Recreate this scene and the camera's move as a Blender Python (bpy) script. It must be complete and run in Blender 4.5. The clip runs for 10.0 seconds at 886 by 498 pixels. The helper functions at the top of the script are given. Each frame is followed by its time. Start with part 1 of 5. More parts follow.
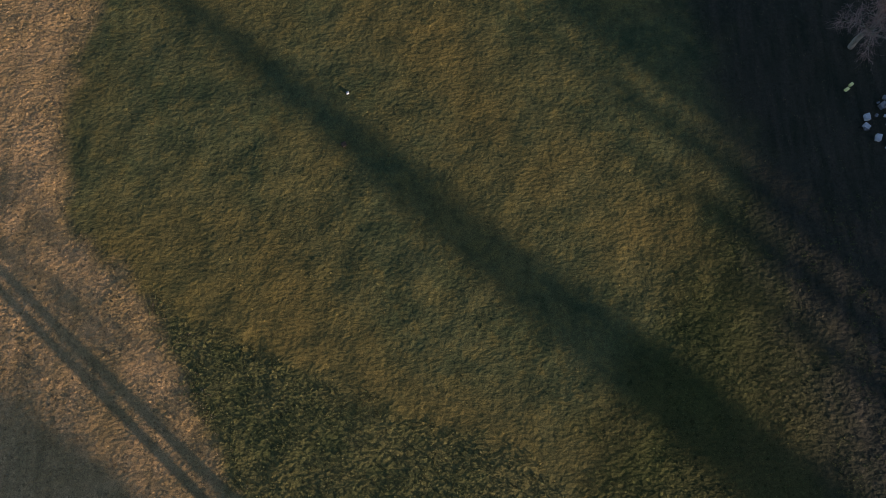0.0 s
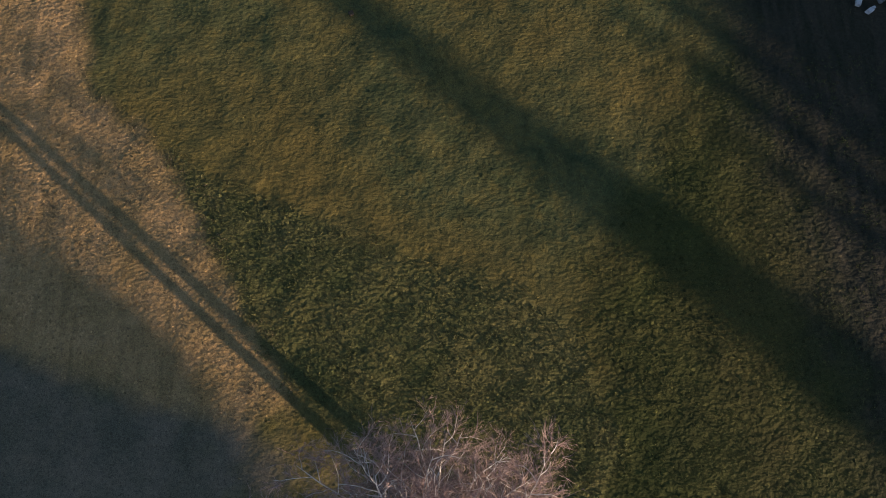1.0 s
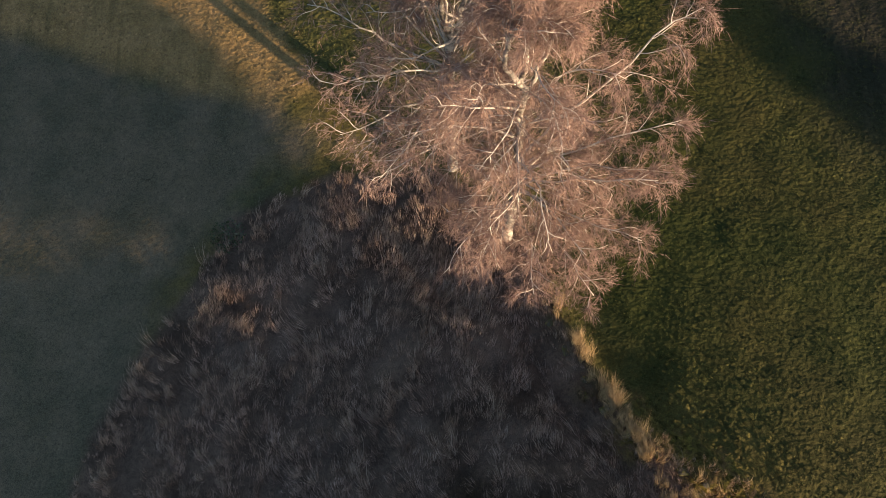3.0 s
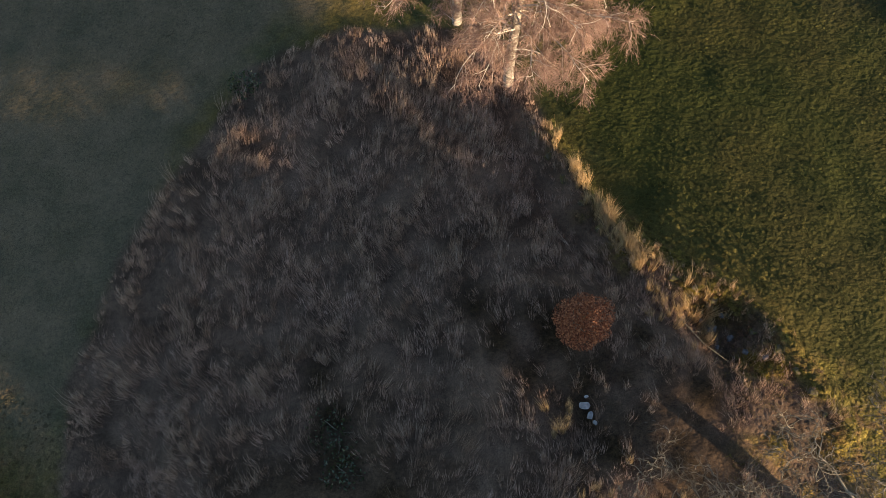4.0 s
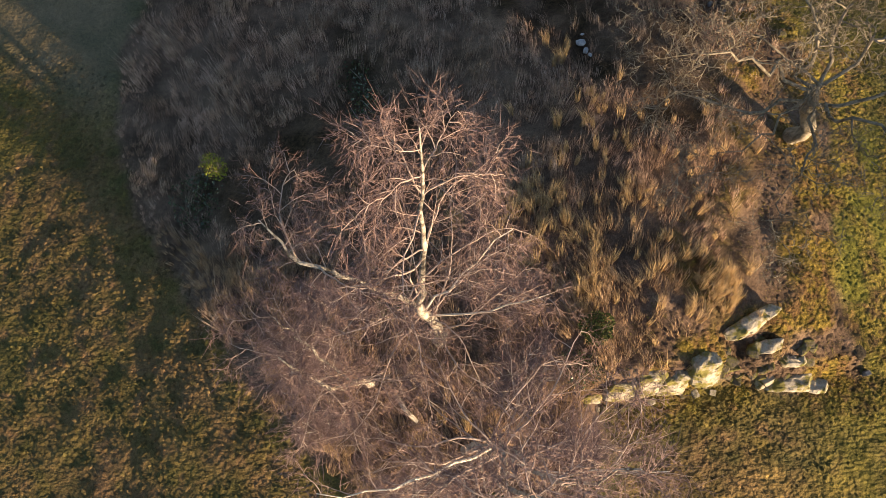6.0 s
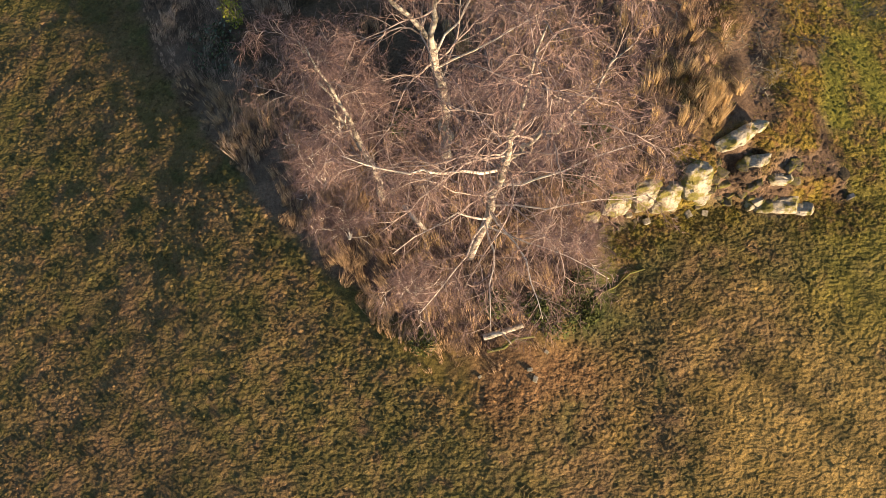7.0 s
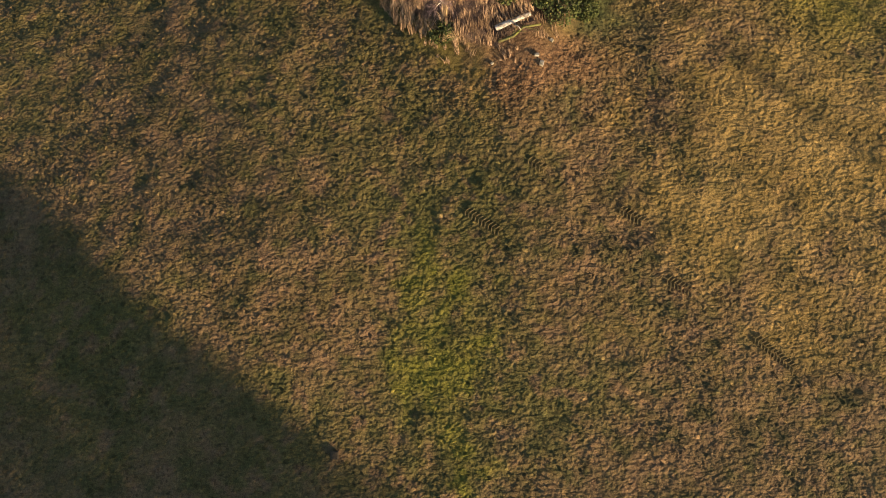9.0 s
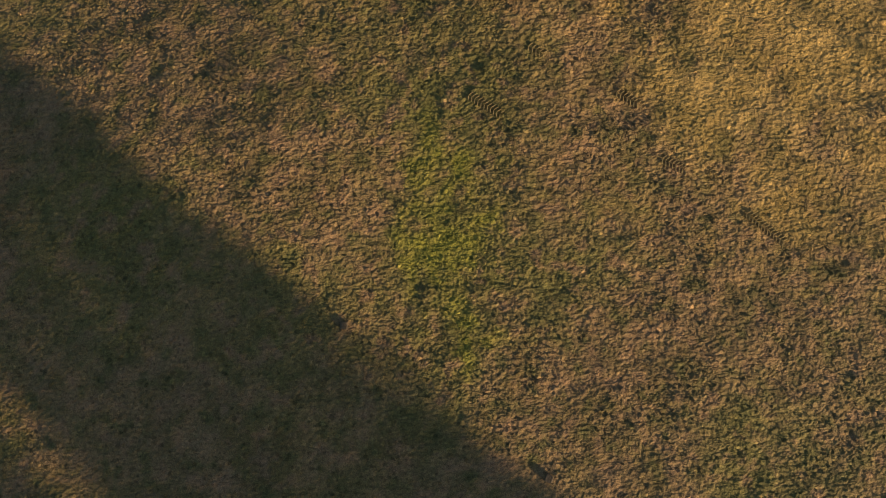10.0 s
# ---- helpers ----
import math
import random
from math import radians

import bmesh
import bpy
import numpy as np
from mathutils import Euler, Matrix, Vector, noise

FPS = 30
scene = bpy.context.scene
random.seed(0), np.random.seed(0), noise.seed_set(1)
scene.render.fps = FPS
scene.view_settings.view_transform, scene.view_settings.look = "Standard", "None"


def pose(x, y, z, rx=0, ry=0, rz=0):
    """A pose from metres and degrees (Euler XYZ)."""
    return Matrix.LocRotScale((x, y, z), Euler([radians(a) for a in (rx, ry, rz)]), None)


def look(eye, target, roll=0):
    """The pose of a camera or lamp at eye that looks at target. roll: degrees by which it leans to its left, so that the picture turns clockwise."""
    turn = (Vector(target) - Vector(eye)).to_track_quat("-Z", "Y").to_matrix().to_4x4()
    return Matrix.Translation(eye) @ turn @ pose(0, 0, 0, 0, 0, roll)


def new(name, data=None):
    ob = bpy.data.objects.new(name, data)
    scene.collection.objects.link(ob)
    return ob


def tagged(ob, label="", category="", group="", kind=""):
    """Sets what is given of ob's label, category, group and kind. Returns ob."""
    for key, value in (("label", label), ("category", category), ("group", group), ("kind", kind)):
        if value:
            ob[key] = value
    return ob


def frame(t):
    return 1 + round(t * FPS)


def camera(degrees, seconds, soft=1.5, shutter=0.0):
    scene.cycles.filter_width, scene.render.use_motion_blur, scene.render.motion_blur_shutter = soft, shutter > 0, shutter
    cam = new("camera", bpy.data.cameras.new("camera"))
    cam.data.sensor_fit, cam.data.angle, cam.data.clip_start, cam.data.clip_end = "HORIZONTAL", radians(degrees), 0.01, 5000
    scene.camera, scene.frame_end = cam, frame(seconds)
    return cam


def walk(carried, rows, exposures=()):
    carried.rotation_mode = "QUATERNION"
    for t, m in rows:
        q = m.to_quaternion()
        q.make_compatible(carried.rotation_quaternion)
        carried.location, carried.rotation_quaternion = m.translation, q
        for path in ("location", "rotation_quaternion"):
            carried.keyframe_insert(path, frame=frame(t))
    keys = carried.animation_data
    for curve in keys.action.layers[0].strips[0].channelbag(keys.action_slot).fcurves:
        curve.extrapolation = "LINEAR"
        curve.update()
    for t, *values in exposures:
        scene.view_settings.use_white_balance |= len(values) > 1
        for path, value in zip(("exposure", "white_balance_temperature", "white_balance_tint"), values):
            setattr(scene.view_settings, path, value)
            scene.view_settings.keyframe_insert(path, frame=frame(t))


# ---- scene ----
cam = camera(70.0, 10.0, soft=0.8)
ROWS = [  # seconds, x, y, z, pitch, roll, yaw
    (0.0, 0.00, 0.00, 25.28, -76.27, -1.85, 0.05),
    (0.5, -0.17, -3.21, 25.26, -76.29, -1.88, -0.00),
    (1.0, -0.34, -6.50, 25.22, -76.33, -1.89, -0.03),
    (1.5, -0.57, -9.86, 25.15, -76.40, -1.91, -0.06),
    (2.0, -0.81, -13.28, 25.08, -76.49, -1.92, -0.05),
    (2.5, -1.00, -16.76, 25.09, -76.51, -1.90, 0.01),
    (4.0, -1.64, -27.26, 25.01, -76.54, -1.94, -0.03),
    (4.5, -1.90, -30.88, 25.00, -76.61, -1.93, 0.01),
    (5.0, -2.16, -34.45, 25.00, -76.70, -1.91, 0.08),
    (5.5, -2.40, -37.98, 24.95, -76.81, -1.90, 0.10),
    (7.0, -3.09, -48.23, 24.62, -76.95, -1.93, 0.08),
    (7.5, -3.36, -51.53, 24.57, -76.97, -1.96, 0.04),
    (8.0, -3.66, -54.85, 24.61, -77.02, -1.98, -0.00),
    (8.5, -3.95, -57.96, 24.62, -77.08, -1.98, -0.03),
    (9.0, -4.19, -60.69, 24.61, -77.17, -1.98, -0.06),
    (9.5, -4.36, -63.11, 24.58, -77.23, -1.99, -0.11),
    (10.0, -4.56, -65.71, 24.56, -77.25, -2.02, -0.18),
]
walk(cam, [(t, pose(x, y, z, 0, 0, yaw) @ pose(0, 0, 0, 90 + pitch) @ pose(0, 0, 0, 0, 0, roll)) for t, x, y, z, pitch, roll, yaw in ROWS],
     exposures=[(0.0, 1.28, 5600, 18), (2.0, 1.54, 6350, 13), (4.5, 1.86, 7000, 12), (5.5, 1.96, 7150, 12), (7.0, 1.86, 7100, 11), (8.5, 1.70, 7000, 11), (10.0, 1.76, 7000, 11)])

# ---- world, sun, exposure ----
SUN_AZ, SUN_EL = (0.741, -0.672), 9.0
world = bpy.data.worlds.new("sky")
scene.world = world
world.use_nodes = True
wn = world.node_tree
sky = wn.nodes.new("ShaderNodeTexSky")
sky.sky_type, sky.sun_disc = "NISHITA", False
sky.sun_elevation, sky.sun_rotation = radians(SUN_EL), math.atan2(SUN_AZ[0], SUN_AZ[1])
sky.air_density, sky.dust_density, sky.ozone_density = 1.0, 0.8, 1.9
wn.links.new(sky.outputs[0], wn.nodes["Background"].inputs[0])
wn.nodes["Background"].inputs[1].default_value = 0.093
sun = bpy.data.lights.new("sun", "SUN")
sun.energy, sun.angle, sun.color = 5.0, radians(0.53), (1.0, 0.75, 0.48)
sun_ob = new("sun", sun)
ce = math.cos(radians(SUN_EL))
sun_ob.matrix_world = look((SUN_AZ[0] * ce * 200, SUN_AZ[1] * ce * 200, math.sin(radians(SUN_EL)) * 200), (0, 0, 0))


# ---- materials ----
def material(name, rough=0.9, spec=0.15):
    m = bpy.data.materials.new(name)
    m.use_nodes = True
    b = m.node_tree.nodes["Principled BSDF"]
    b.inputs["Roughness"].default_value = rough
    b.inputs["Specular IOR Level"].default_value = spec
    return m, m.node_tree, b


def node(nt, kind, **kw):
    n = nt.nodes.new(kind)
    for k, v in kw.items():
        n.inputs[k].default_value = v
    return n


def noise_at(nt, scale, detail=4.0, rough=0.6, offset=(0, 0, 0), stretch=(1, 1, 1)):
    co = nt.nodes.new("ShaderNodeTexCoord")
    mp = node(nt, "ShaderNodeMapping", Location=offset, Scale=stretch)
    nz = node(nt, "ShaderNodeTexNoise", Scale=scale, Detail=detail, Roughness=rough)
    nt.links.new(co.outputs["Object"], mp.inputs[0])
    nt.links.new(mp.outputs[0], nz.inputs["Vector"])
    return nz.outputs["Fac"]


def ramp(nt, fac, lo, hi):
    r = node(nt, "ShaderNodeMapRange", **{"From Min": lo, "From Max": hi})
    r.clamp = True
    nt.links.new(fac, r.inputs[0])
    return r.outputs[0]


def mix(nt, fac, a, b):
    m = nt.nodes.new("ShaderNodeMix")
    m.data_type = "RGBA"
    for s, v in ((m.inputs[0], fac), (m.inputs[6], a), (m.inputs[7], b)):
        if isinstance(v, (int, float)):
            s.default_value = v
        elif isinstance(v, tuple):
            s.default_value = (*v, 1.0)
        else:
            nt.links.new(v, s)
    return m.outputs[2]


def math_node(nt, op, a, b):
    m = nt.nodes.new("ShaderNodeMath")
    m.operation = op
    for s, v in zip(m.inputs, (a, b)):
        if isinstance(v, (int, float)):
            s.default_value = v
        else:
            nt.links.new(v, s)
    return m.outputs[0]


def bump(nt, b, height, strength, distance):
    n = node(nt, "ShaderNodeBump", Strength=strength, Distance=distance)
    nt.links.new(height, n.inputs["Height"])
    nt.links.new(n.outputs[0], b.inputs["Normal"])


def island_mat(name, stops, rough=0.85, spec=0.15, patch=None, patch_scale=0.35, tufts=0.0):
    """A material whose colour varies from blade to blade, and in patches over the ground."""
    m, nt, b = material(name, rough, spec)
    geo = nt.nodes.new("ShaderNodeNewGeometry")
    cr = nt.nodes.new("ShaderNodeValToRGB")
    while len(cr.color_ramp.elements) < len(stops):
        cr.color_ramp.elements.new(0.5)
    for e, (pos, col) in zip(cr.color_ramp.elements, stops):
        e.position, e.color = pos, (*col, 1)
    nt.links.new(geo.outputs["Random Per Island"], cr.inputs[0])
    col = cr.outputs[0]
    if patch:
        col = mix(nt, ramp(nt, noise_at(nt, patch_scale, 3), 0.42, 0.62), col, patch)
    if tufts:
        dim = nt.nodes.new("ShaderNodeMix")
        dim.data_type, dim.blend_type = "RGBA", "MULTIPLY"
        dim.inputs[0].default_value = 1.0
        nt.links.new(col, dim.inputs[6])
        nt.links.new(mix(nt, ramp(nt, noise_at(nt, tufts, 3, 0.6, (3, 8, 0)), 0.35, 0.65), (0.62, 0.58, 0.55), (1.28, 1.24, 1.22)), dim.inputs[7])
        col = dim.outputs[2]
    nt.links.new(col, b.inputs["Base Color"])
    return m


def ground_material(name="grassland", tufted=False):
    """Field colours by zone; tufted: each clump has its own shade."""
    m, nt, b = material(name, 0.95, 0.1)

    def attr(name):
        a = nt.nodes.new("ShaderNodeAttribute")
        a.attribute_name = name
        return a.outputs["Fac"]
    big = noise_at(nt, 0.11, 3, 0.55)
    mid = noise_at(nt, 0.55, 4, 0.6, (7, 3, 0))
    fine = noise_at(nt, 6.5, 4, 0.7, (2, 9, 0))
    hair = noise_at(nt, 22.0, 3, 0.75, (5, 1, 0))
    rows = noise_at(nt, 2.2, 3, 0.6, (1, 4, 0), (1.0, 0.16, 1.0))
    green = mix(nt, ramp(nt, mid, 0.35, 0.65), (0.048, 0.064, 0.026), (0.102, 0.106, 0.040))
    green = mix(nt, ramp(nt, big, 0.42, 0.64), green, (0.150, 0.118, 0.034))
    green = mix(nt, math_node(nt, "MULTIPLY", ramp(nt, rows, 0.5, 0.75), 0.5), green, (0.058, 0.060, 0.020))
    mottle = noise_at(nt, 1.7, 4, 0.65, (11, 5, 0))
    green = mix(nt, math_node(nt, "MULTIPLY", ramp(nt, mottle, 0.5, 0.7), 0.6), green, (0.165, 0.134, 0.036))
    green = mix(nt, math_node(nt, "MULTIPLY", ramp(nt, mottle, 0.47, 0.3), 0.6), green, (0.032, 0.047, 0.019))
    south = mix(nt, ramp(nt, mid, 0.38, 0.62), (0.128, 0.100, 0.044), (0.208, 0.142, 0.074))
    south = mix(nt, math_node(nt, "MULTIPLY", ramp(nt, big, 0.45, 0.65), 0.7), south, (0.132, 0.128, 0.038))
    spots = noise_at(nt, 1.25, 3, 0.55, (6, 2, 0))
    south = mix(nt, math_node(nt, "MULTIPLY", ramp(nt, spots, 0.52, 0.68), 0.75), south, (0.225, 0.142, 0.082))
    south = mix(nt, math_node(nt, "MULTIPLY", ramp(nt, spots, 0.47, 0.34), 0.7), south, (0.085, 0.088, 0.032))
    stub = mix(nt, ramp(nt, mid, 0.35, 0.65), (0.275, 0.190, 0.078), (0.390, 0.258, 0.115))
    stub = mix(nt, math_node(nt, "MULTIPLY", ramp(nt, rows, 0.48, 0.7), 0.55), stub, (0.150, 0.118, 0.050))
    weed = mix(nt, ramp(nt, mid, 0.35, 0.62), (0.066, 0.076, 0.025), (0.110, 0.104, 0.036))
    soil = mix(nt, ramp(nt, mid, 0.35, 0.65), (0.082, 0.064, 0.049), (0.190, 0.150, 0.118))
    moss = mix(nt, ramp(nt, fine, 0.35, 0.65), (0.110, 0.098, 0.022), (0.225, 0.188, 0.042))
    moss = mix(nt, math_node(nt, "MULTIPLY", ramp(nt, mottle, 0.44, 0.60), 0.85), moss, (0.135, 0.086, 0.046))
    # Peat colour, also used for painted shade in pits and by the oak.
    peat_shade = mix(nt, ramp(nt, fine, 0.35, 0.65), (0.016, 0.013, 0.008), (0.056, 0.042, 0.022))
    fringe = mix(nt, ramp(nt, fine, 0.35, 0.65), (0.135, 0.078, 0.042), (0.235, 0.150, 0.078))
    gold = mix(nt, ramp(nt, mid, 0.35, 0.65), (0.255, 0.178, 0.056), (0.350, 0.244, 0.090))
    lush = mix(nt, ramp(nt, fine, 0.35, 0.65), (0.125, 0.136, 0.022), (0.220, 0.212, 0.034))
    # Grey field colour, darker than stubble partly to stand for shade.
    shaded_fallow = mix(nt, ramp(nt, mid, 0.35, 0.65), (0.115, 0.108, 0.074), (0.180, 0.152, 0.108))
    tilth = mix(nt, ramp(nt, rows, 0.35, 0.65), (0.022, 0.026, 0.016), (0.045, 0.042, 0.028))
    pasture = mix(nt, ramp(nt, mid, 0.35, 0.65), (0.026, 0.037, 0.010), (0.054, 0.063, 0.016))
    pasture = mix(nt, math_node(nt, "MULTIPLY", ramp(nt, big, 0.42, 0.62), 0.5), pasture, (0.084, 0.070, 0.023))
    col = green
    for name, c in (("pasture", pasture), ("shaded_fallow", shaded_fallow), ("tilth", tilth), ("south", south), ("stubble", stub), ("weed", weed), ("gold", gold), ("lush", lush), ("fringe", fringe), ("knoll", soil), ("moss", moss), ("hollow", peat_shade)):
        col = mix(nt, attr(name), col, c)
    dark = nt.nodes.new("ShaderNodeMix")
    dark.data_type, dark.blend_type = "RGBA", "MULTIPLY"
    dark.inputs[0].default_value = 1.0
    grain = mix(nt, ramp(nt, fine, 0.3, 0.7), (0.45, 0.45, 0.45), (1.35, 1.3, 1.25))
    grain2 = mix(nt, ramp(nt, hair, 0.34, 0.66), (0.22, 0.22, 0.22), (1.75, 1.72, 1.70))
    nt.links.new(col, dark.inputs[6])
    sward = mix(nt, attr("south"), (0.76, 0.73, 0.73), (0.58, 0.575, 0.575))
    rich = nt.nodes.new("ShaderNodeMix")
    rich.data_type, rich.blend_type = "RGBA", "MULTIPLY"
    rich.inputs[0].default_value = 1.0
    nt.links.new(mix(nt, 0.5, grain, grain2), rich.inputs[6])
    nt.links.new(mix(nt, attr("knoll"), sward, (0.74, 0.65, 0.62)), rich.inputs[7])
    nt.links.new(rich.outputs[2], dark.inputs[7])
    col = dark.outputs[2]
    if tufted:
        geo = nt.nodes.new("ShaderNodeNewGeometry")
        shade = nt.nodes.new("ShaderNodeMix")
        shade.data_type, shade.blend_type = "RGBA", "MULTIPLY"
        shade.inputs[0].default_value = 1.0
        nt.links.new(col, shade.inputs[6])
        nt.links.new(mix(nt, geo.outputs["Random Per Island"], (0.62, 0.64, 0.62), (1.44, 1.40, 1.36)), shade.inputs[7])
        col = shade.outputs[2]
    nt.links.new(col, b.inputs["Base Color"])
    lump = noise_at(nt, 4.6, 2, 0.5, (3, 1, 0), (1.0, 1.25, 1.0))
    knob = noise_at(nt, 1.6, 2, 0.5, (8, 2, 0))
    relief = math_node(nt, "ADD", math_node(nt, "MULTIPLY", lump, 0.8), math_node(nt, "ADD", math_node(nt, "MULTIPLY", knob, 0.7), math_node(nt, "MULTIPLY", hair, 0.12)))
    amount = 0.40
    for name, more in (("south", 1.25), ("weed", 0.55), ("stubble", 0.15), ("pasture", 0.32), ("moss", 0.5), ("gold", -0.35)):
        amount = math_node(nt, "ADD", amount, math_node(nt, "MULTIPLY", attr(name), more))
    bump(nt, b, math_node(nt, "MULTIPLY", relief, amount), 1.0, 0.16)
    return m


def bark_material(name, light, dark, scale, lo, hi, stretch=(1, 1, 0.35), rough=0.8):
    m, nt, b = material(name, rough, 0.25)
    n1 = noise_at(nt, scale, 4, 0.65, (0, 0, 0), stretch)
    n2 = noise_at(nt, scale * 5, 3)
    col = mix(nt, ramp(nt, n1, lo, hi), light, dark)
    col = mix(nt, math_node(nt, "MULTIPLY", ramp(nt, n2, 0.4, 0.7), 0.35), col, tuple(c * 0.5 for c in light))
    nt.links.new(col, b.inputs["Base Color"])
    bump(nt, b, n1, 0.5, 0.03)
    return m


def rock_material():
    m, nt, b = material("rock", 0.85, 0.3)
    n1 = noise_at(nt, 1.4, 5, 0.65)
    n2 = noise_at(nt, 9.0, 4, 0.7, (0, 0, 0), (1, 1, 2.5))
    n3 = noise_at(nt, 2.3, 4, 0.6, (4, 4, 4))
    n4 = noise_at(nt, 16.0, 4, 0.75, (1, 7, 3))
    col = mix(nt, ramp(nt, n1, 0.35, 0.65), (0.25, 0.222, 0.180), (0.40, 0.362, 0.30))
    col = mix(nt, math_node(nt, "MULTIPLY", ramp(nt, n2, 0.5, 0.72), 0.7), col, (0.13, 0.11, 0.09))
    col = mix(nt, math_node(nt, "MULTIPLY", ramp(nt, n4, 0.48, 0.7), 0.6), col, (0.11, 0.095, 0.07))
    col = mix(nt, ramp(nt, n3, 0.44, 0.58), col, (0.13, 0.115, 0.028))
    nt.links.new(col, b.inputs["Base Color"])
    bump(nt, b, n2, 0.8, 0.06)
    return m


GROUND = ground_material()
TUFTED = ground_material("tufted_grassland", True)
BIRCH = bark_material("birch_bark", (0.38, 0.345, 0.30), (0.08, 0.068, 0.055), 3.0, 0.46, 0.60, (1, 1, 2.2))
SPRAY = bark_material("birch_spray", (0.27, 0.185, 0.155), (0.15, 0.10, 0.085), 3.0, 0.4, 0.7)
LIMB = bark_material("birch_limb", (0.60, 0.54, 0.48), (0.22, 0.17, 0.145), 3.0, 0.5, 0.72)
ROSY = bark_material("rosy_limb", (0.36, 0.285, 0.255), (0.16, 0.115, 0.10), 3.0, 0.5, 0.72)
OAK = bark_material("oak_bark", (0.23, 0.20, 0.155), (0.085, 0.070, 0.048), 5.0, 0.42, 0.62)
TWIG = island_mat("birch_twigs", [(0.0, (0.15, 0.090, 0.074)), (0.55, (0.25, 0.160, 0.132)), (1.0, (0.36, 0.26, 0.22))])
MAUVE = island_mat("mauve_twigs", [(0.0, (0.085, 0.054, 0.053)), (0.55, (0.145, 0.096, 0.093)), (1.0, (0.25, 0.182, 0.178))])
ASH = island_mat("grey_twigs", [(0.0, (0.14, 0.088, 0.074)), (0.55, (0.24, 0.160, 0.136)), (1.0, (0.38, 0.275, 0.24))])
OAKTWIG = island_mat("oak_twigs", [(0.0, (0.07, 0.056, 0.044)), (1.0, (0.19, 0.155, 0.125))])
DRY = island_mat("dry_grass", [(0.0, (0.25, 0.170, 0.130)), (0.5, (0.37, 0.262, 0.208)), (1.0, (0.54, 0.404, 0.335))], patch=(0.30, 0.206, 0.150), patch_scale=0.5, tufts=0.9)
PALEGRASS = island_mat("pale_grass", [(0.0, (0.30, 0.225, 0.17)), (1.0, (0.50, 0.395, 0.31))], tufts=2.0)
BROWN = island_mat("brown_grass", [(0.0, (0.19, 0.130, 0.080)), (1.0, (0.46, 0.325, 0.205))], tufts=1.1)
TAN = island_mat("tan_grass", [(0.0, (0.26, 0.170, 0.080)), (1.0, (0.54, 0.385, 0.205))])
SHORT = island_mat("short_grass", [(0.0, (0.042, 0.054, 0.018)), (0.6, (0.105, 0.098, 0.032)), (1.0, (0.21, 0.16, 0.06))], patch=(0.13, 0.104, 0.04))
PASTURE_BLADE = island_mat("pasture_grass", [(0.0, (0.030, 0.044, 0.012)), (0.7, (0.062, 0.072, 0.019)), (1.0, (0.102, 0.096, 0.032))])
STRAW = island_mat("stubble_grass", [(0.0, (0.11, 0.085, 0.045)), (0.6, (0.19, 0.135, 0.075)), (1.0, (0.27, 0.19, 0.11))])
LEAF = island_mat("weed_leaves", [(0.0, (0.058, 0.064, 0.020)), (0.6, (0.085, 0.086, 0.028)), (1.0, (0.118, 0.106, 0.042))])
GLOSSY = island_mat("bramble_leaves", [(0.0, (0.018, 0.030, 0.012)), (1.0, (0.050, 0.070, 0.025))], 0.22, 0.6)
FIR = island_mat("evergreen", [(0.0, (0.028, 0.038, 0.013)), (1.0, (0.085, 0.098, 0.030))])
MOSS = island_mat("mossy_grass", [(0.0, (0.07, 0.066, 0.018)), (1.0, (0.155, 0.128, 0.032))])
RUST = island_mat("rust_leaves", [(0.0, (0.10, 0.034, 0.020)), (0.6, (0.26, 0.098, 0.050)), (1.0, (0.46, 0.215, 0.12))])
NEEDLE = island_mat("needles", [(0.0, (0.016, 0.028, 0.010)), (1.0, (0.045, 0.065, 0.020))])
LIME = island_mat("yellow_green_leaves", [(0.0, (0.09, 0.105, 0.015)), (1.0, (0.23, 0.235, 0.035))])
ROCK = rock_material()


# ---- mesh tools ----
RNG = np.random.default_rng(7)


def lattice(x, y, seed=0):
    """Smooth value noise on numpy arrays, 0 to 1."""
    xi, yi = np.floor(x).astype(np.int64), np.floor(y).astype(np.int64)
    fx, fy = x - xi, y - yi
    fx, fy = fx * fx * (3 - 2 * fx), fy * fy * (3 - 2 * fy)

    def h(i, j):
        v = (i * 374761393 + j * 668265263 + seed * 974634777) & 0xFFFFFFFF
        v = ((v ^ (v >> 13)) * 1274126177) & 0xFFFFFFFF
        return ((v ^ (v >> 16)) & 0xFFFF) / 65535.0
    return (h(xi, yi) * (1 - fx) + h(xi + 1, yi) * fx) * (1 - fy) + (h(xi, yi + 1) * (1 - fx) + h(xi + 1, yi + 1) * fx) * fy


def smooth(v, lo, hi):
    k = np.clip((v - lo) / (hi - lo), 0, 1)
    return k * k * (3 - 2 * k)


def inside(poly, x, y):
    """Signed distance to a closed outline, positive inside."""
    d = np.full(x.shape, 1e9)
    odd = np.zeros(x.shape, bool)
    for (ax, ay), (bx, by) in zip(poly, poly[1:] + poly[:1]):
        ex, ey = bx - ax, by - ay
        k = np.clip(((x - ax) * ex + (y - ay) * ey) / (ex * ex + ey * ey), 0, 1)
        d = np.minimum(d, np.hypot(x - ax - k * ex, y - ay - k * ey))
        if ay != by:
            odd ^= ((ay > y) != (by > y)) & (x < ex * (y - ay) / ey + ax)
    return np.where(odd, d, -d)


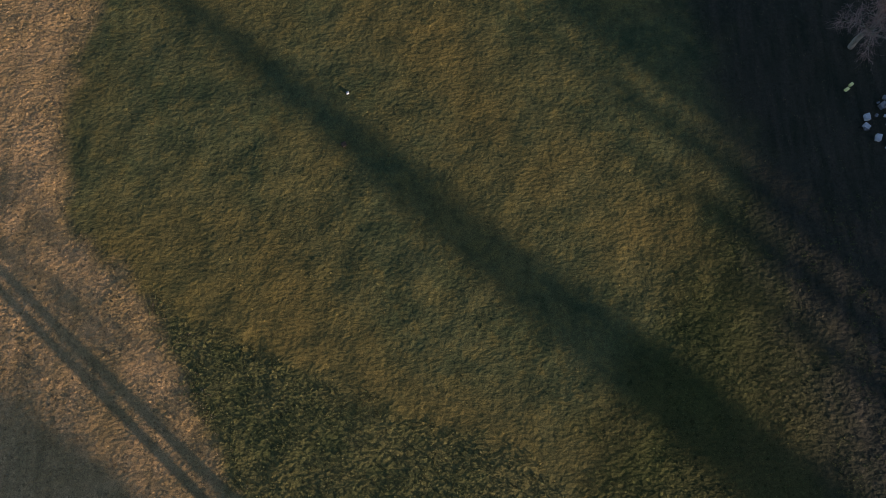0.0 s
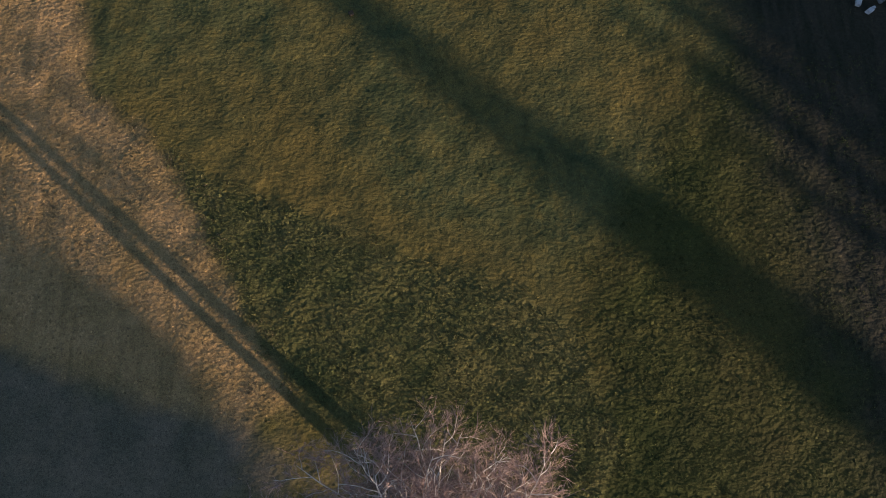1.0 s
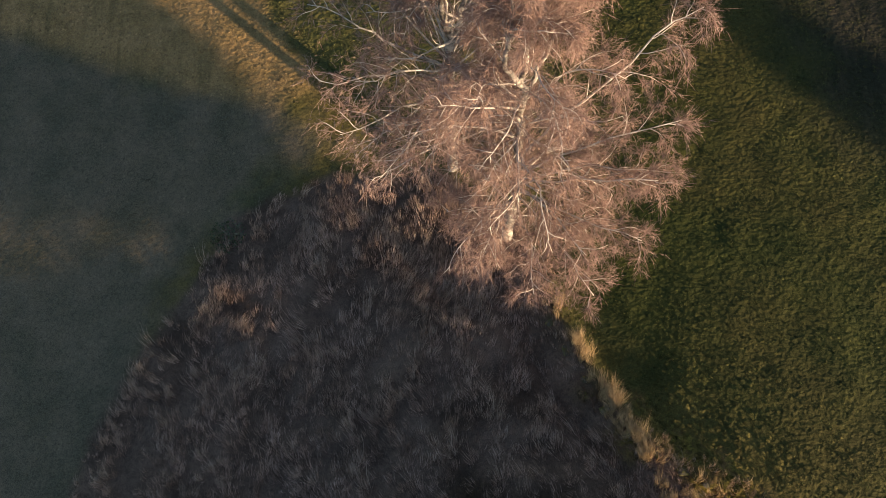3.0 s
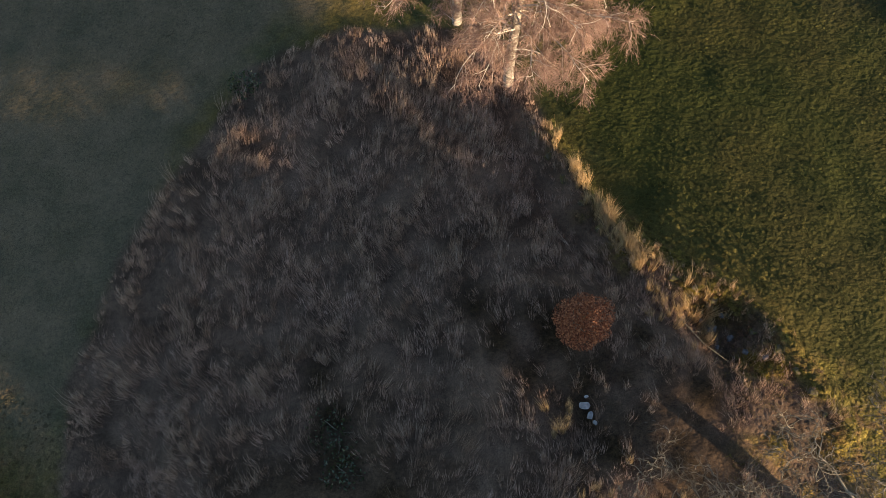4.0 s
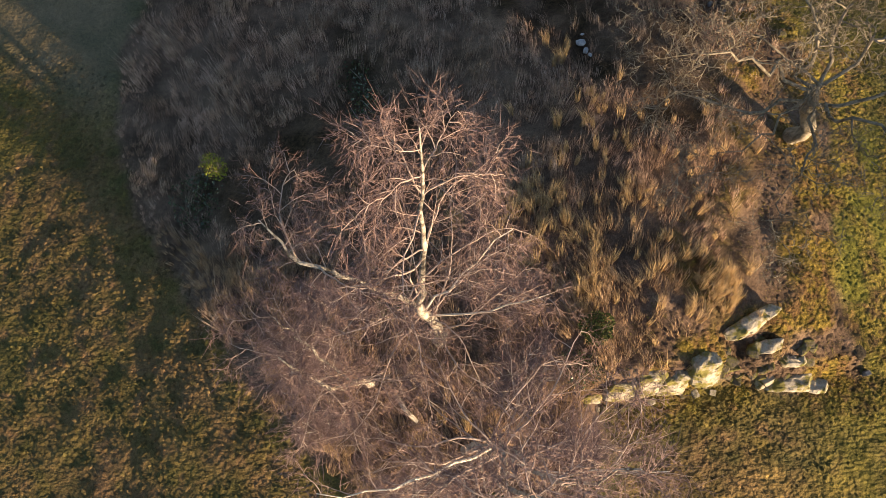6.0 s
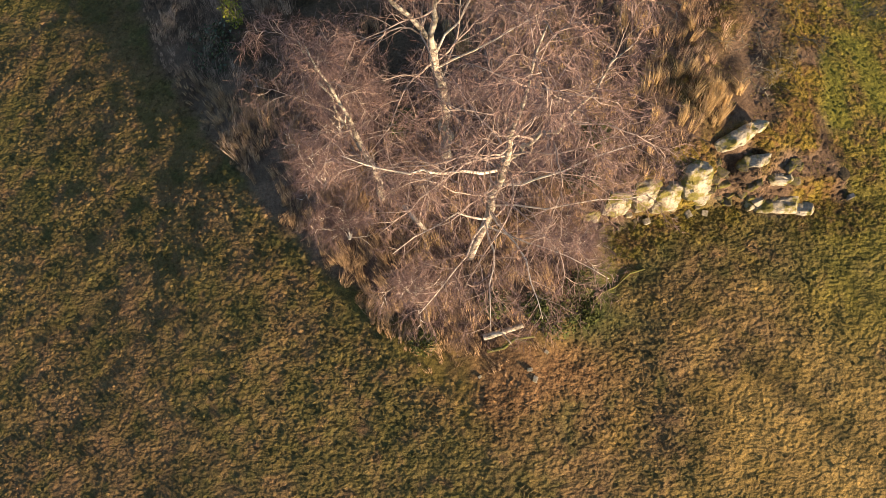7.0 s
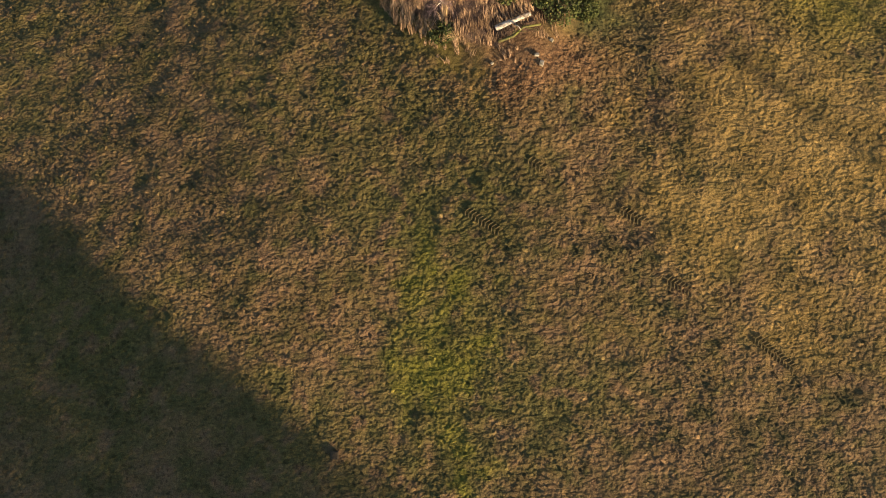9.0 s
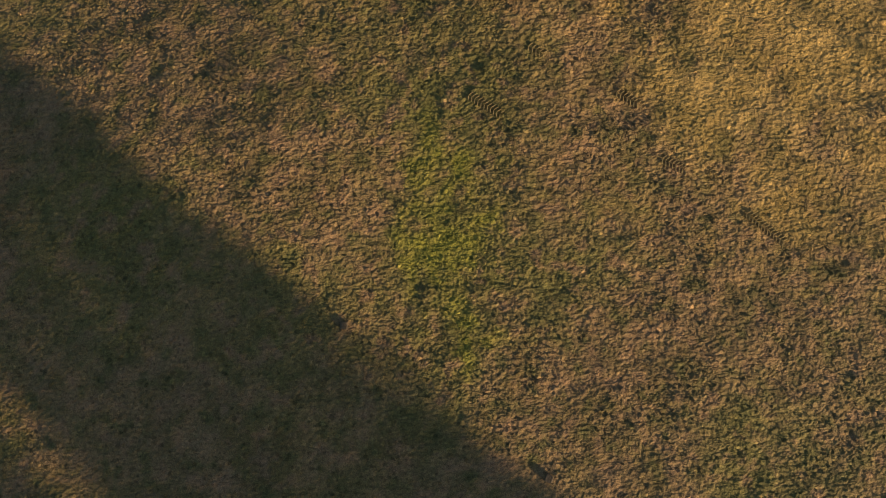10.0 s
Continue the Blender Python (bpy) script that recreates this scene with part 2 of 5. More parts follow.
def mesh_of(name, verts, quads=None, tris=None, mat=None, flat=True):
    me = bpy.data.meshes.new(name)
    verts = np.asarray(verts, np.float32)
    quads = np.zeros((0, 4), np.int32) if quads is None else np.asarray(quads, np.int32)
    tris = np.zeros((0, 3), np.int32) if tris is None else np.asarray(tris, np.int32)
    me.vertices.add(len(verts))
    me.vertices.foreach_set("co", verts.ravel())
    loops = np.concatenate([quads.ravel(), tris.ravel()])
    me.loops.add(len(loops))
    me.loops.foreach_set("vertex_index", loops)
    n = len(quads) + len(tris)
    me.polygons.add(n)
    start = np.concatenate([np.arange(len(quads)) * 4, len(quads) * 4 + np.arange(len(tris)) * 3]).astype(np.int32)
    me.polygons.foreach_set("loop_start", start)
    me.polygons.foreach_set("use_smooth", np.full(n, not flat))
    me.update(calc_edges=True)
    me.validate()
    if mat:
        me.materials.append(mat)
    return me


class Geo:
    """Collects tubes and ribbons into one mesh."""

    def __init__(self):
        self.v, self.q, self.t, self.n = [], [], [], 0

    def tube(self, pts, radii, sides=6):
        pts = [Vector(p) for p in pts]
        for i, p in enumerate(pts):
            d = (pts[min(i + 1, len(pts) - 1)] - pts[max(i - 1, 0)]).normalized()
            a = d.cross(Vector((0.31, 0.93, 0.17))).normalized()
            b = d.cross(a)
            for k in range(sides):
                w = 2 * math.pi * k / sides
                self.v.append(p + (a * math.cos(w) + b * math.sin(w)) * radii[i])
        for i in range(len(pts) - 1):
            for k in range(sides):
                o, l = self.n + i * sides, (k + 1) % sides
                self.q.append((o + k, o + l, o + sides + l, o + sides + k))
        self.n += sides * len(pts)
        self.v.append(pts[-1])
        for k in range(sides):
            self.t.append((self.n - sides + k, self.n - sides + (k + 1) % sides, self.n))
        self.n += 1

    def batch(self, verts, quads=None, tris=None):
        self.v.extend(verts.tolist())
        if quads is not None:
            self.q.extend((quads + self.n).tolist())
        if tris is not None:
            self.t.extend((tris + self.n).tolist())
        self.n += len(verts)

    def mesh(self, name, mat, flat=False):
        return mesh_of(name, [tuple(p) for p in self.v], self.q, self.t, mat, flat)


def ribbons(root, mid, tip, width):
    """Bent blades: two quads' worth of triangles each, tapering to the tip. All arrays are (n, 3); width is (n,)."""
    n = len(root)
    d = tip - root
    side = np.cross(d, RNG.normal(size=(n, 3)))
    side /= np.linalg.norm(side, axis=1, keepdims=True) + 1e-9
    s = side * (width[:, None] / 2)
    v = np.stack([root - s, root + s, mid - s * 0.8, mid + s * 0.8, tip], 1).reshape(-1, 3)
    o = np.arange(n)[:, None] * 5
    t = np.concatenate([o + [[0, 1, 3]], o + [[0, 3, 2]], o + [[2, 3, 4]]])
    return v, t


def leaves(centre, size, flatness=1.0):
    """Small four-cornered leaves turned at random."""
    n = len(centre)
    a = RNG.normal(size=(n, 3))
    a[:, 2] *= flatness
    a /= np.linalg.norm(a, axis=1, keepdims=True)
    b = np.cross(a, RNG.normal(size=(n, 3)))
    b /= np.linalg.norm(b, axis=1, keepdims=True)
    a, b = a * size[:, None], b * size[:, None] * 0.55
    v = np.stack([centre - a, centre + b, centre + a, centre - b], 1).reshape(-1, 3)
    q = np.arange(n)[:, None] * 4 + [[0, 1, 2, 3]]
    return v, q


def part(name, me, parent, label=""):
    ob = new(name, me)
    ob.parent = parent
    if label:
        tagged(ob, label)
    return ob


def thing(name, label, category, at=(0, 0, 0), group="", kind="", turn=0.0):
    ob = new(name)
    ob.matrix_world = pose(*at, 0, 0, turn)
    return tagged(ob, label, category, group, kind)


# ---- the lie of the land ----
KNOLL = [(-3.5, -10.9), (-5.8, -10.4), (-7.8, -11.2), (-10.4, -12.5), (-13.7, -18.2), (-15.4, -22.0), (-16.6, -26.3), (-16.5, -30.0),
         (-15.2, -33.6), (-13.5, -36.0), (-11.6, -38.8), (-9.9, -40.9), (-8.3, -42.9), (-6.6, -44.8), (-5.2, -46.4), (-3.6, -47.6), (-1.6, -48.0),
         (0.5, -47.3), (2.4, -45.6), (2.8, -43.8), (3.2, -42.1), (5.0, -41.6), (7.0, -41.3), (9.5, -41.7), (11.4, -41.9), (13.0, -41.3), (12.6, -39.5),
         (11.8, -37.6), (12.6, -34.5), (13.2, -31.0), (12.6, -28.4), (11.5, -27.0), (10.3, -25.1), (8.8, -23.9), (7.2, -22.9), (5.6, -21.6),
         (4.2, -19.2), (3.0, -16.8), (2.6, -14.6), (2.0, -12.8), (0.4, -11.4), (-1.6, -10.6)]
# South edge cut along the shadow line, where a darker ground colour starts.
STUBBLE = [(-16.3, 30.0), (-16.5, 18.2), (-17.4, 12.9), (-16.1, 7.7), (-12.3, 4.5), (-10.4, 2.2), (-9.6, -0.6), (-7.4, -4.0), (-6.2, -6.6), (-9.2, -6.9),
           (-14.0, -5.6), (-20.0, -3.2), (-60.0, 8.0), (-60.0, 30.0)]
WEED = [(-12.3, 4.5), (-9.7, 3.1), (-6.0, 1.2), (-1.6, -0.5), (1.4, -1.7), (4.4, -3.3), (6.4, -8.6), (3.6, -11.8), (-1.0, -9.6), (-5.6, -7.0), (-8.2, -3.4), (-10.0, 0.0)]
SOUTH = [(-17.4, -29.0), (-14.5, -35.0), (-8.0, -43.5), (-4.0, -48.0), (0.0, -48.5), (4.5, -45.5), (6.0, -41.6), (11.0, -41.4), (14.0, -40.0), (40.0, -38.0),
         (40.0, -120.0), (-80.0, -120.0), (-80.0, -15.0), (-22.0, -26.0)]
# Its north edge follows a shadow line; the greyer colour also deepens that shade.
SHADED_FALLOW = [(-14.0, -5.0), (-9.2, -6.4), (-6.0, -9.6), (-9.0, -11.0), (-13.0, -17.0), (-16.0, -26.0), (-17.0, -30.0), (-24.0, -28.0), (-60.0, -20.0), (-60.0, 8.6), (-20.0, -2.6)]
PASTURE = [(6.0, -1.0), (9.0, 3.0), (12.5, 9.0), (40.0, 10.0), (60.0, -38.0), (18.0, -38.0), (15.5, -30.0), (12.8, -28.0), (4.0, -18.0), (3.6, -13.0), (5.0, -7.0)]
MOSSY = [(3.6, -43.2), (8.0, -42.4), (13.6, -42.6), (15.5, -40.0), (17.0, -34.0), (16.0, -28.0), (12.6, -27.2), (9.8, -24.2), (5.2, -20.0), (4.2, -20.2), (8.6, -25.4), (8.4, -28.2),
         (7.6, -33.0), (5.4, -37.0), (3.0, -40.6)]
LEDGE = [(2.8, -16.0), (4.0, -18.6), (5.4, -21.2), (7.4, -22.7), (9.0, -23.7), (10.6, -25.2), (11.8, -27.0), (12.8, -28.8)]


# Peaty spots; several also carry shade of ledge, oak and recesses as dark colour.
SHADY_HOLLOWS = [(8.7, -25.0, 1.3), (3.3, -27.9, 0.9), (-6.6, -26.4, 0.9), (-6.0, -27.8, 1.0), (-5.6, -29.2, 1.2), (-12.3, -33.3, 1.4), (-11.0, -34.0, 1.1), (-0.6, -23.7, 1.0), (0.4, -25.0, 1.1), (1.6, -26.4, 1.1), (4.8, -26.6, 1.0), (5.6, -25.2, 0.9),
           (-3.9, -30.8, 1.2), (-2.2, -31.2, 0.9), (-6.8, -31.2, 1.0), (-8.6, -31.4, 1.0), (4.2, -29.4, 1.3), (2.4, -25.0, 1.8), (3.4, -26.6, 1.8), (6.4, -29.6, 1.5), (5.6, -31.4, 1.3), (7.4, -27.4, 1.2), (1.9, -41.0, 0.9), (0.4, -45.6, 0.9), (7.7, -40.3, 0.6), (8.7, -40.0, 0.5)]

# Darker ground; the eastern outline also paints shade below the bank and oak.
DARK_WEST = [(-10.5, -29.0), (-7.5, -28.6), (-6.6, -26.2), (-4.8, -26.6), (-4.2, -29.5), (-2.2, -31.0), (-2.2, -34.6), (-3.2, -37.4), (-6.4, -37.2), (-7.5, -34.5), (-8.8, -35.2), (-13.4, -34.4), (-13.6, -32.4), (-9.8, -32.0)]
SHADY_EAST = [(-0.9, -23.0), (0.8, -23.4), (2.0, -26.2), (4.0, -27.0), (6.4, -26.4), (8.8, -28.6), (9.2, -31.6), (6.6, -32.2), (4.6, -30.4), (3.6, -28.4), (1.4, -27.4), (-0.2, -26.0)]


def dark_parts(x, y):
    """Metres inside the two darkened, thinly grown parts of the knoll."""
    return np.maximum(inside(DARK_WEST, x, y), inside(SHADY_EAST, x, y))


def line_distance(line, x, y):
    d = np.full(np.shape(x), 1e9)
    for (ax, ay), (bx, by) in zip(line, line[1:]):
        ex, ey = bx - ax, by - ay
        k = np.clip(((x - ax) * ex + (y - ay) * ey) / (ex * ex + ey * ey), 0, 1)
        d = np.minimum(d, np.hypot(x - ax - k * ex, y - ay - k * ey))
    return d


def cliff_line(x):
    return -41.85 + 0.06 * (x - 3.0) + 0.35 * (lattice(x * 0.9, x * 0 + 3.3, 5) - 0.5)


def height(x, y):
    x, y = np.asarray(x, float), np.asarray(y, float)
    z = -0.80 + 0.025 * np.clip(x, -40, 40) + 1.55 * np.exp(-((x - 4) / 13) ** 2 - ((y + 40) / 16) ** 2)
    z -= 0.08 * np.clip(-55 - y, 0, 25)
    z += 0.5 * smooth(-x, 5.0, 13.0) * smooth(-y, 14.0, 22.0)
    rise = 2.45 * np.exp(-((x - 0.5) / 12.0) ** 2 - ((y + 36.5) / 11.0) ** 2) + 1.1 * np.exp(-((x - 7.0) / 5.5) ** 2 - ((y + 26) / 5.0) ** 2) + 0.7 * np.exp(-((x - 6.3) / 3.0) ** 2 - ((y + 38.8) / 2.5) ** 2)
    edge = smooth(y - cliff_line(x), 0.0, 1.1)
    west = smooth(x, -1.0, 4.0)
    rise *= 1 - west * (1 - edge)
    z += rise
    m = smooth(inside(KNOLL, x, y), -0.4, 1.2)
    z += m * (0.35 * (lattice(x * 0.45, y * 0.45, 1) - 0.5) + 0.28 * (lattice(x * 1.3, y * 1.3, 2) - 0.5))
    z += 0.10 * (lattice(x * 0.22, y * 0.22, 3) - 0.5) + 0.07 * (lattice(x * 0.9, y * 0.9, 4) - 0.5)
    # the old turf-covered wall along the eastern ledge, with a ditch inside it
    d = line_distance(LEDGE, x, y)
    z += 0.5 * np.exp(-(d / 0.45) ** 2) * (0.5 + lattice(x * 1.1, y * 1.1, 6))
    z -= 0.45 * np.exp(-((inside(KNOLL, x, y) - 1.5) / 0.6) ** 2) * np.exp(-(d / 2.6) ** 4)
    for ax, ay in ((-8.15, 2.7), (-7.75, 2.55)):
        z -= 0.12 * np.exp(-((x - ax) / 0.12) ** 2 - ((y - ay) / 0.55) ** 4)
    # pits among the stones along the eastern ledge
    for px, py, r, deep in ((8.8, -25.2, 1.3, 0.9), (3.0, -28.4, 1.2, 0.5), (2.2, -25.4, 1.4, 0.5), (-5.8, -29.0, 1.5, 0.4), (-12.2, -33.3, 1.6, 0.4), (7.6, -40.05, 0.5, 0.6), (8.5, -39.85, 0.45, 0.5), (7.8, -40.7, 0.5, 0.4), (9.4, -40.4, 0.45, 0.4)):
        z -= deep * np.exp(-(((x - px) / r) ** 2 + ((y - py) / r) ** 2) ** 1.5)
    return z


def surface(x, y):
    """The ground with its small unevenness."""
    lumpy = 0.22 + 0.42 * smooth(inside(SOUTH, x, y), -3, 3) + 0.12 * smooth(inside(WEED, x, y), -0.4, 0.6)
    near = (np.abs(x) < 40) & (y > -90) & (y < 40)
    return height(x, y) + np.where(near, lumpy * (0.07 * (lattice(x * 1.3, y * 1.3, 11) - 0.5) + 0.09 * (lattice(x * 2.4, y * 2.4, 12) - 0.5)), 0)


def axis(lo, hi, step, far):
    inner = np.arange(lo, hi + step / 2, step)
    out = [step * 2]
    while sum(out) < far:
        out.append(out[-1] * 1.35)
    steps = np.cumsum(out)
    return np.concatenate([lo - steps[::-1], inner, hi + steps])


def zones(x, y):
    """How much of each kind of growth there is at a place."""
    wob = 0.9 * (lattice(x * 0.8, y * 0.8, 21) - 0.5) + 0.5 * (lattice(x * 2.4, y * 2.4, 22) - 0.5)
    mossy = smooth(inside(MOSSY, x, y) + wob * 1.6, -0.8, 0.8) * smooth(lattice(x * 1.1, y * 1.1, 23) - 0.18 * smooth(inside(KNOLL, x, y), 0.5, 2.5), 0.25, 0.6)
    # Dark spots, partly soil and partly shade put into the ground colour.
    hollow = np.max([smooth(1.25 - np.hypot(x - px, y - py) / r + wob * 1.1, 0.0, 1.3) for px, py, r in SHADY_HOLLOWS] + [0.62 * smooth(dark_parts(x, y) + wob * 2.6, -0.9, 0.9)], 0)
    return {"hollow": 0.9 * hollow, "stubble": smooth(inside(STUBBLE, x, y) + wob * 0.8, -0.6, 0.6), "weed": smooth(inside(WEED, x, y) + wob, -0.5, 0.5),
           "south": smooth(inside(SOUTH, x, y) + wob * 3, -2.0, 2.0), "knoll": smooth(inside(KNOLL, x, y) + wob * 0.5 - 1.2 * smooth(-y, 43.0, 45.5), -0.3, 0.3), "moss": mossy,
           "pasture": smooth(inside(PASTURE, x, y) + wob * 2.5, -2.2, 2.2),
           "shaded_fallow": 0.85 * smooth(inside(SHADED_FALLOW, x, y) + wob * 2, -1.5, 1.5),
           "tilth": smooth(x - (13.2 - 0.17 * (y - 11)) + wob * 1.5, -3.2, 1.6) * smooth(y, -14, -6),
           "gold": smooth(1.25 - np.hypot((x - 11.5) / 6.5, (y + 52.5) / 6.5) + wob * 1.4, -0.5, 1.3),
           "fringe": smooth(1.0 - np.hypot((x + 0.3) / 4.6, (y + 47.6) / 2.6) + wob * 0.5, 0.0, 0.7),
           "lush": 0.82 * np.maximum(smooth(1.1 - np.hypot((x + 4.3) / 2.6, (y + 59.5) / 4.2) + wob * 1.6, 0.0, 1.1), 0.8 * smooth(1.2 - np.hypot((x - 14.5) / 5.0, (y + 39) / 8.0) + wob * 0.5, 0.0, 0.7))}


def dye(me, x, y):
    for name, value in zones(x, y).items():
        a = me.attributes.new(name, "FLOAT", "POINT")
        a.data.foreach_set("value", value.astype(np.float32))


def ground():
    gx, gy = axis(-27, 25, 0.22, 1800), axis(-76, 26, 0.22, 1800)
    x, y = [a.ravel() for a in np.meshgrid(gx, gy)]
    z = surface(x, y)
    nx, ny = len(gx), len(gy)
    i = (np.arange(ny - 1)[:, None] * nx + np.arange(nx - 1)[None]).ravel()
    me = mesh_of("ground", np.stack([x, y, z], 1), np.stack([i, i + 1, i + nx + 1, i + nx], 1), None, GROUND, False)
    dye(me, x, y)
    return tagged(new("ground", me), "gently rolling winter meadow and stubble around a rocky knoll", "ground", kind="structure")


ground()


def scatter(n, x0, x1, y0, y1):
    return RNG.uniform(x0, x1, n), RNG.uniform(y0, y1, n)


def put_stuff(name, label, category, verts, tris, mat):
    return tagged(new(name, mesh_of(name, verts, None, tris, mat, True)), label, category, kind="stuff")


def tussocks(x, y, blades, length, spread, width, flow, low=1.0):
    """Bent grass in tufts at (x, y): roots, elbows and tips."""
    n = len(x)
    big = RNG.uniform(0.6, 1.25, n) * low
    z = height(x, y)
    i = np.repeat(np.arange(n), blades)
    m = len(i)
    a = RNG.uniform(0, 2 * math.pi, m)
    r = RNG.uniform(0, 1, m) ** 0.5 * spread * big[i]
    out = np.stack([np.cos(a) * r, np.sin(a) * r], 1)
    root = np.stack([x[i] + out[:, 0] * 0.5, y[i] + out[:, 1] * 0.5, z[i] - 0.03], 1)
    lean = out * 0.7 + flow[i] * RNG.uniform(0.5, 1.4, m)[:, None]
    ln = length * big[i] * RNG.uniform(0.6, 1.2, m)
    mid = root + np.stack([lean[:, 0] * 0.35 * ln, lean[:, 1] * 0.35 * ln, ln * 0.55], 1)
    tip = root + np.stack([lean[:, 0] * ln, lean[:, 1] * ln, ln * RNG.uniform(0.35, 0.75, m)], 1)
    return ribbons(root, mid, tip, np.full(m, width) * RNG.uniform(0.6, 1.3, m))


def tall_grass():
    x, y = scatter(31000, -17, 14, -49, -10)
    k = inside(KNOLL, x, y)
    hollow = lattice(x * 0.5, y * 0.5, 31)
    keep = (k > 0.05) & (hollow > 0.06) & ((y > -40) | (k > RNG.uniform(0, 1.3, len(x)))) & (inside(MOSSY, x, y) < RNG.uniform(-0.6, 2.2, len(x)))
    for px, py, r in SHADY_HOLLOWS + [(-10.2, -13.1, 1.1), (-0.2, -13.6, 0.9), (1.5, -15.4, 0.9)]:
        keep &= np.hypot(x - px, y - py) > r * RNG.uniform(0.0, 1.2, len(x))
    keep &= (dark_parts(x, y) + 1.8 * (lattice(x * 0.9, y * 0.9, 39) - 0.5) < RNG.uniform(-0.6, 1.5, len(x))) & (lattice(x * 1.7, y * 1.1, 38) > RNG.uniform(0.05, 0.78, len(x)))
    x, y = x[keep], y[keep]
    ang = 1.65 + 0.9 * (lattice(x * 0.3, y * 0.3, 32) - 0.5) + 0.9 * (lattice(x * 0.8, y * 0.8, 33) - 0.5) + RNG.normal(0, 0.22, len(x))
    flow = np.stack([np.cos(ang), np.sin(ang)], 1) * RNG.uniform(0.35, 1.0, len(x))[:, None]
    low = 0.55 + 0.45 * smooth(inside(KNOLL, x, y) + 0.8 * (lattice(x, y, 35) - 0.5), 0.0, 1.6)
    warm = smooth(-(y + 35.5) + 5 * (lattice(x * 0.6, y * 0.6, 34) - 0.5), -1.5, 2.5) > RNG.uniform(0, 1, len(x))
    v, t = tussocks(x[~warm], y[~warm], 17, 0.46, 0.32, 0.0100, flow[~warm], low[~warm])
    put_stuff("tall_grass", "bleached tall dry grass lying in tussocks on the knoll", "dry grass", v, t, DRY)
    v, t = tussocks(x[warm], y[warm], 22, 0.58, 0.30, 0.0105, flow[warm], low[warm])
    put_stuff("tan_grass", "tan dry grass in tussocks under the birches", "dry grass", v, t, BROWN)
    pick = (RNG.uniform(0, 1, len(x)) < 0.28 * smooth(lattice(x * 0.9, y * 0.9, 36), 0.3, 0.75)) & (y > -42)
    v, t = tussocks(x[pick], y[pick], 18, 0.75, 0.30, 0.008, flow[pick])
    put_stuff("pale_grass", "pale strands of taller dead grass on the knoll", "dry grass", v, t, PALEGRASS)
    # stiff pale tufts along the old wall and in a few tall clumps
    def strew(line, n, wide):
        k = RNG.uniform(0, len(line) - 1.001, n)
        i = k.astype(int)
        line = np.array(line)
        p = line[i] + (line[i + 1] - line[i]) * (k - i)[:, None] + RNG.normal(0, wide, (n, 2))
        return p[lattice(p[:, 0] * 1.3, p[:, 1] * 1.3, 37) > 0.42]
    p = strew([(3.2, -16.4), (4.4, -19.4), (5.4, -21.4), (6.6, -23.4), (7.0, -24.4)], 170, 0.16)
    edge = strew(LEDGE, 120, 0.25)
    a = RNG.normal(1.6, 0.4, len(edge))
    v, t = tussocks(edge[:, 0], edge[:, 1], 26, 0.42, 0.2, 0.010, np.stack([np.cos(a), np.sin(a)], 1) * 0.5)
    put_stuff("brown_tufts", "short brown grass tufts on the turf bank", "dry grass", v, t, BROWN)
    clumps = np.concatenate([RNG.normal((cx, cy), r, (n, 2)) for cx, cy, r, n in ((2.1, -38.5, 0.35, 16), (6.9, -38.3, 0.4, 26), (0.4, -35.3, 0.7, 26), (-5.9, -33.5, 0.25, 6), 
                             (2.4, -28.0, 0.3, 8), (-6.7, -43.6, 0.45, 20), (-5.7, -44.9, 0.4, 18), (-4.7, -46.0, 0.4, 16), (-9.0, -41.0, 0.4, 10), (3.2, -31.0, 0.5, 9), (-6.8, -41.0, 0.9, 24), (7.0, -24.2, 0.6, 20), (-3.2, -43.0, 0.8, 18), (8.3, -24.6, 0.5, 14), (2.6, -34.6, 1.8, 46), (5.4, -37.6, 1.5, 40), (1.0, -36.6, 1.2, 26), (-1.6, -34.2, 0.9, 14), (6.6, -33.2, 1.6, 22))])
    clumps = clumps[inside(KNOLL, clumps[:, 0], clumps[:, 1]) > 0.1]
    west = clumps[clumps[:, 0] < -4.0]
    a = RNG.normal(1.6, 0.4, len(west))
    v, t = tussocks(west[:, 0], west[:, 1], 40, 0.7, 0.25, 0.010, np.stack([np.cos(a), np.sin(a)], 1) * 0.7)
    put_stuff("brown_tufts", "feathery brown grass tufts along the knoll's foot", "dry grass", v, t, BROWN)
    p = np.concatenate([p, clumps[clumps[:, 0] >= -4.0]])
    a = RNG.normal(1.6, 0.4, len(p))
    v, t = tussocks(p[:, 0], p[:, 1], 40, 0.82, 0.22, 0.0115, np.stack([np.cos(a), np.sin(a)], 1) * 0.55)
    put_stuff("tan_tufts", "straw-coloured grass tufts along the turf wall and ledges", "dry grass", v, t, TAN)


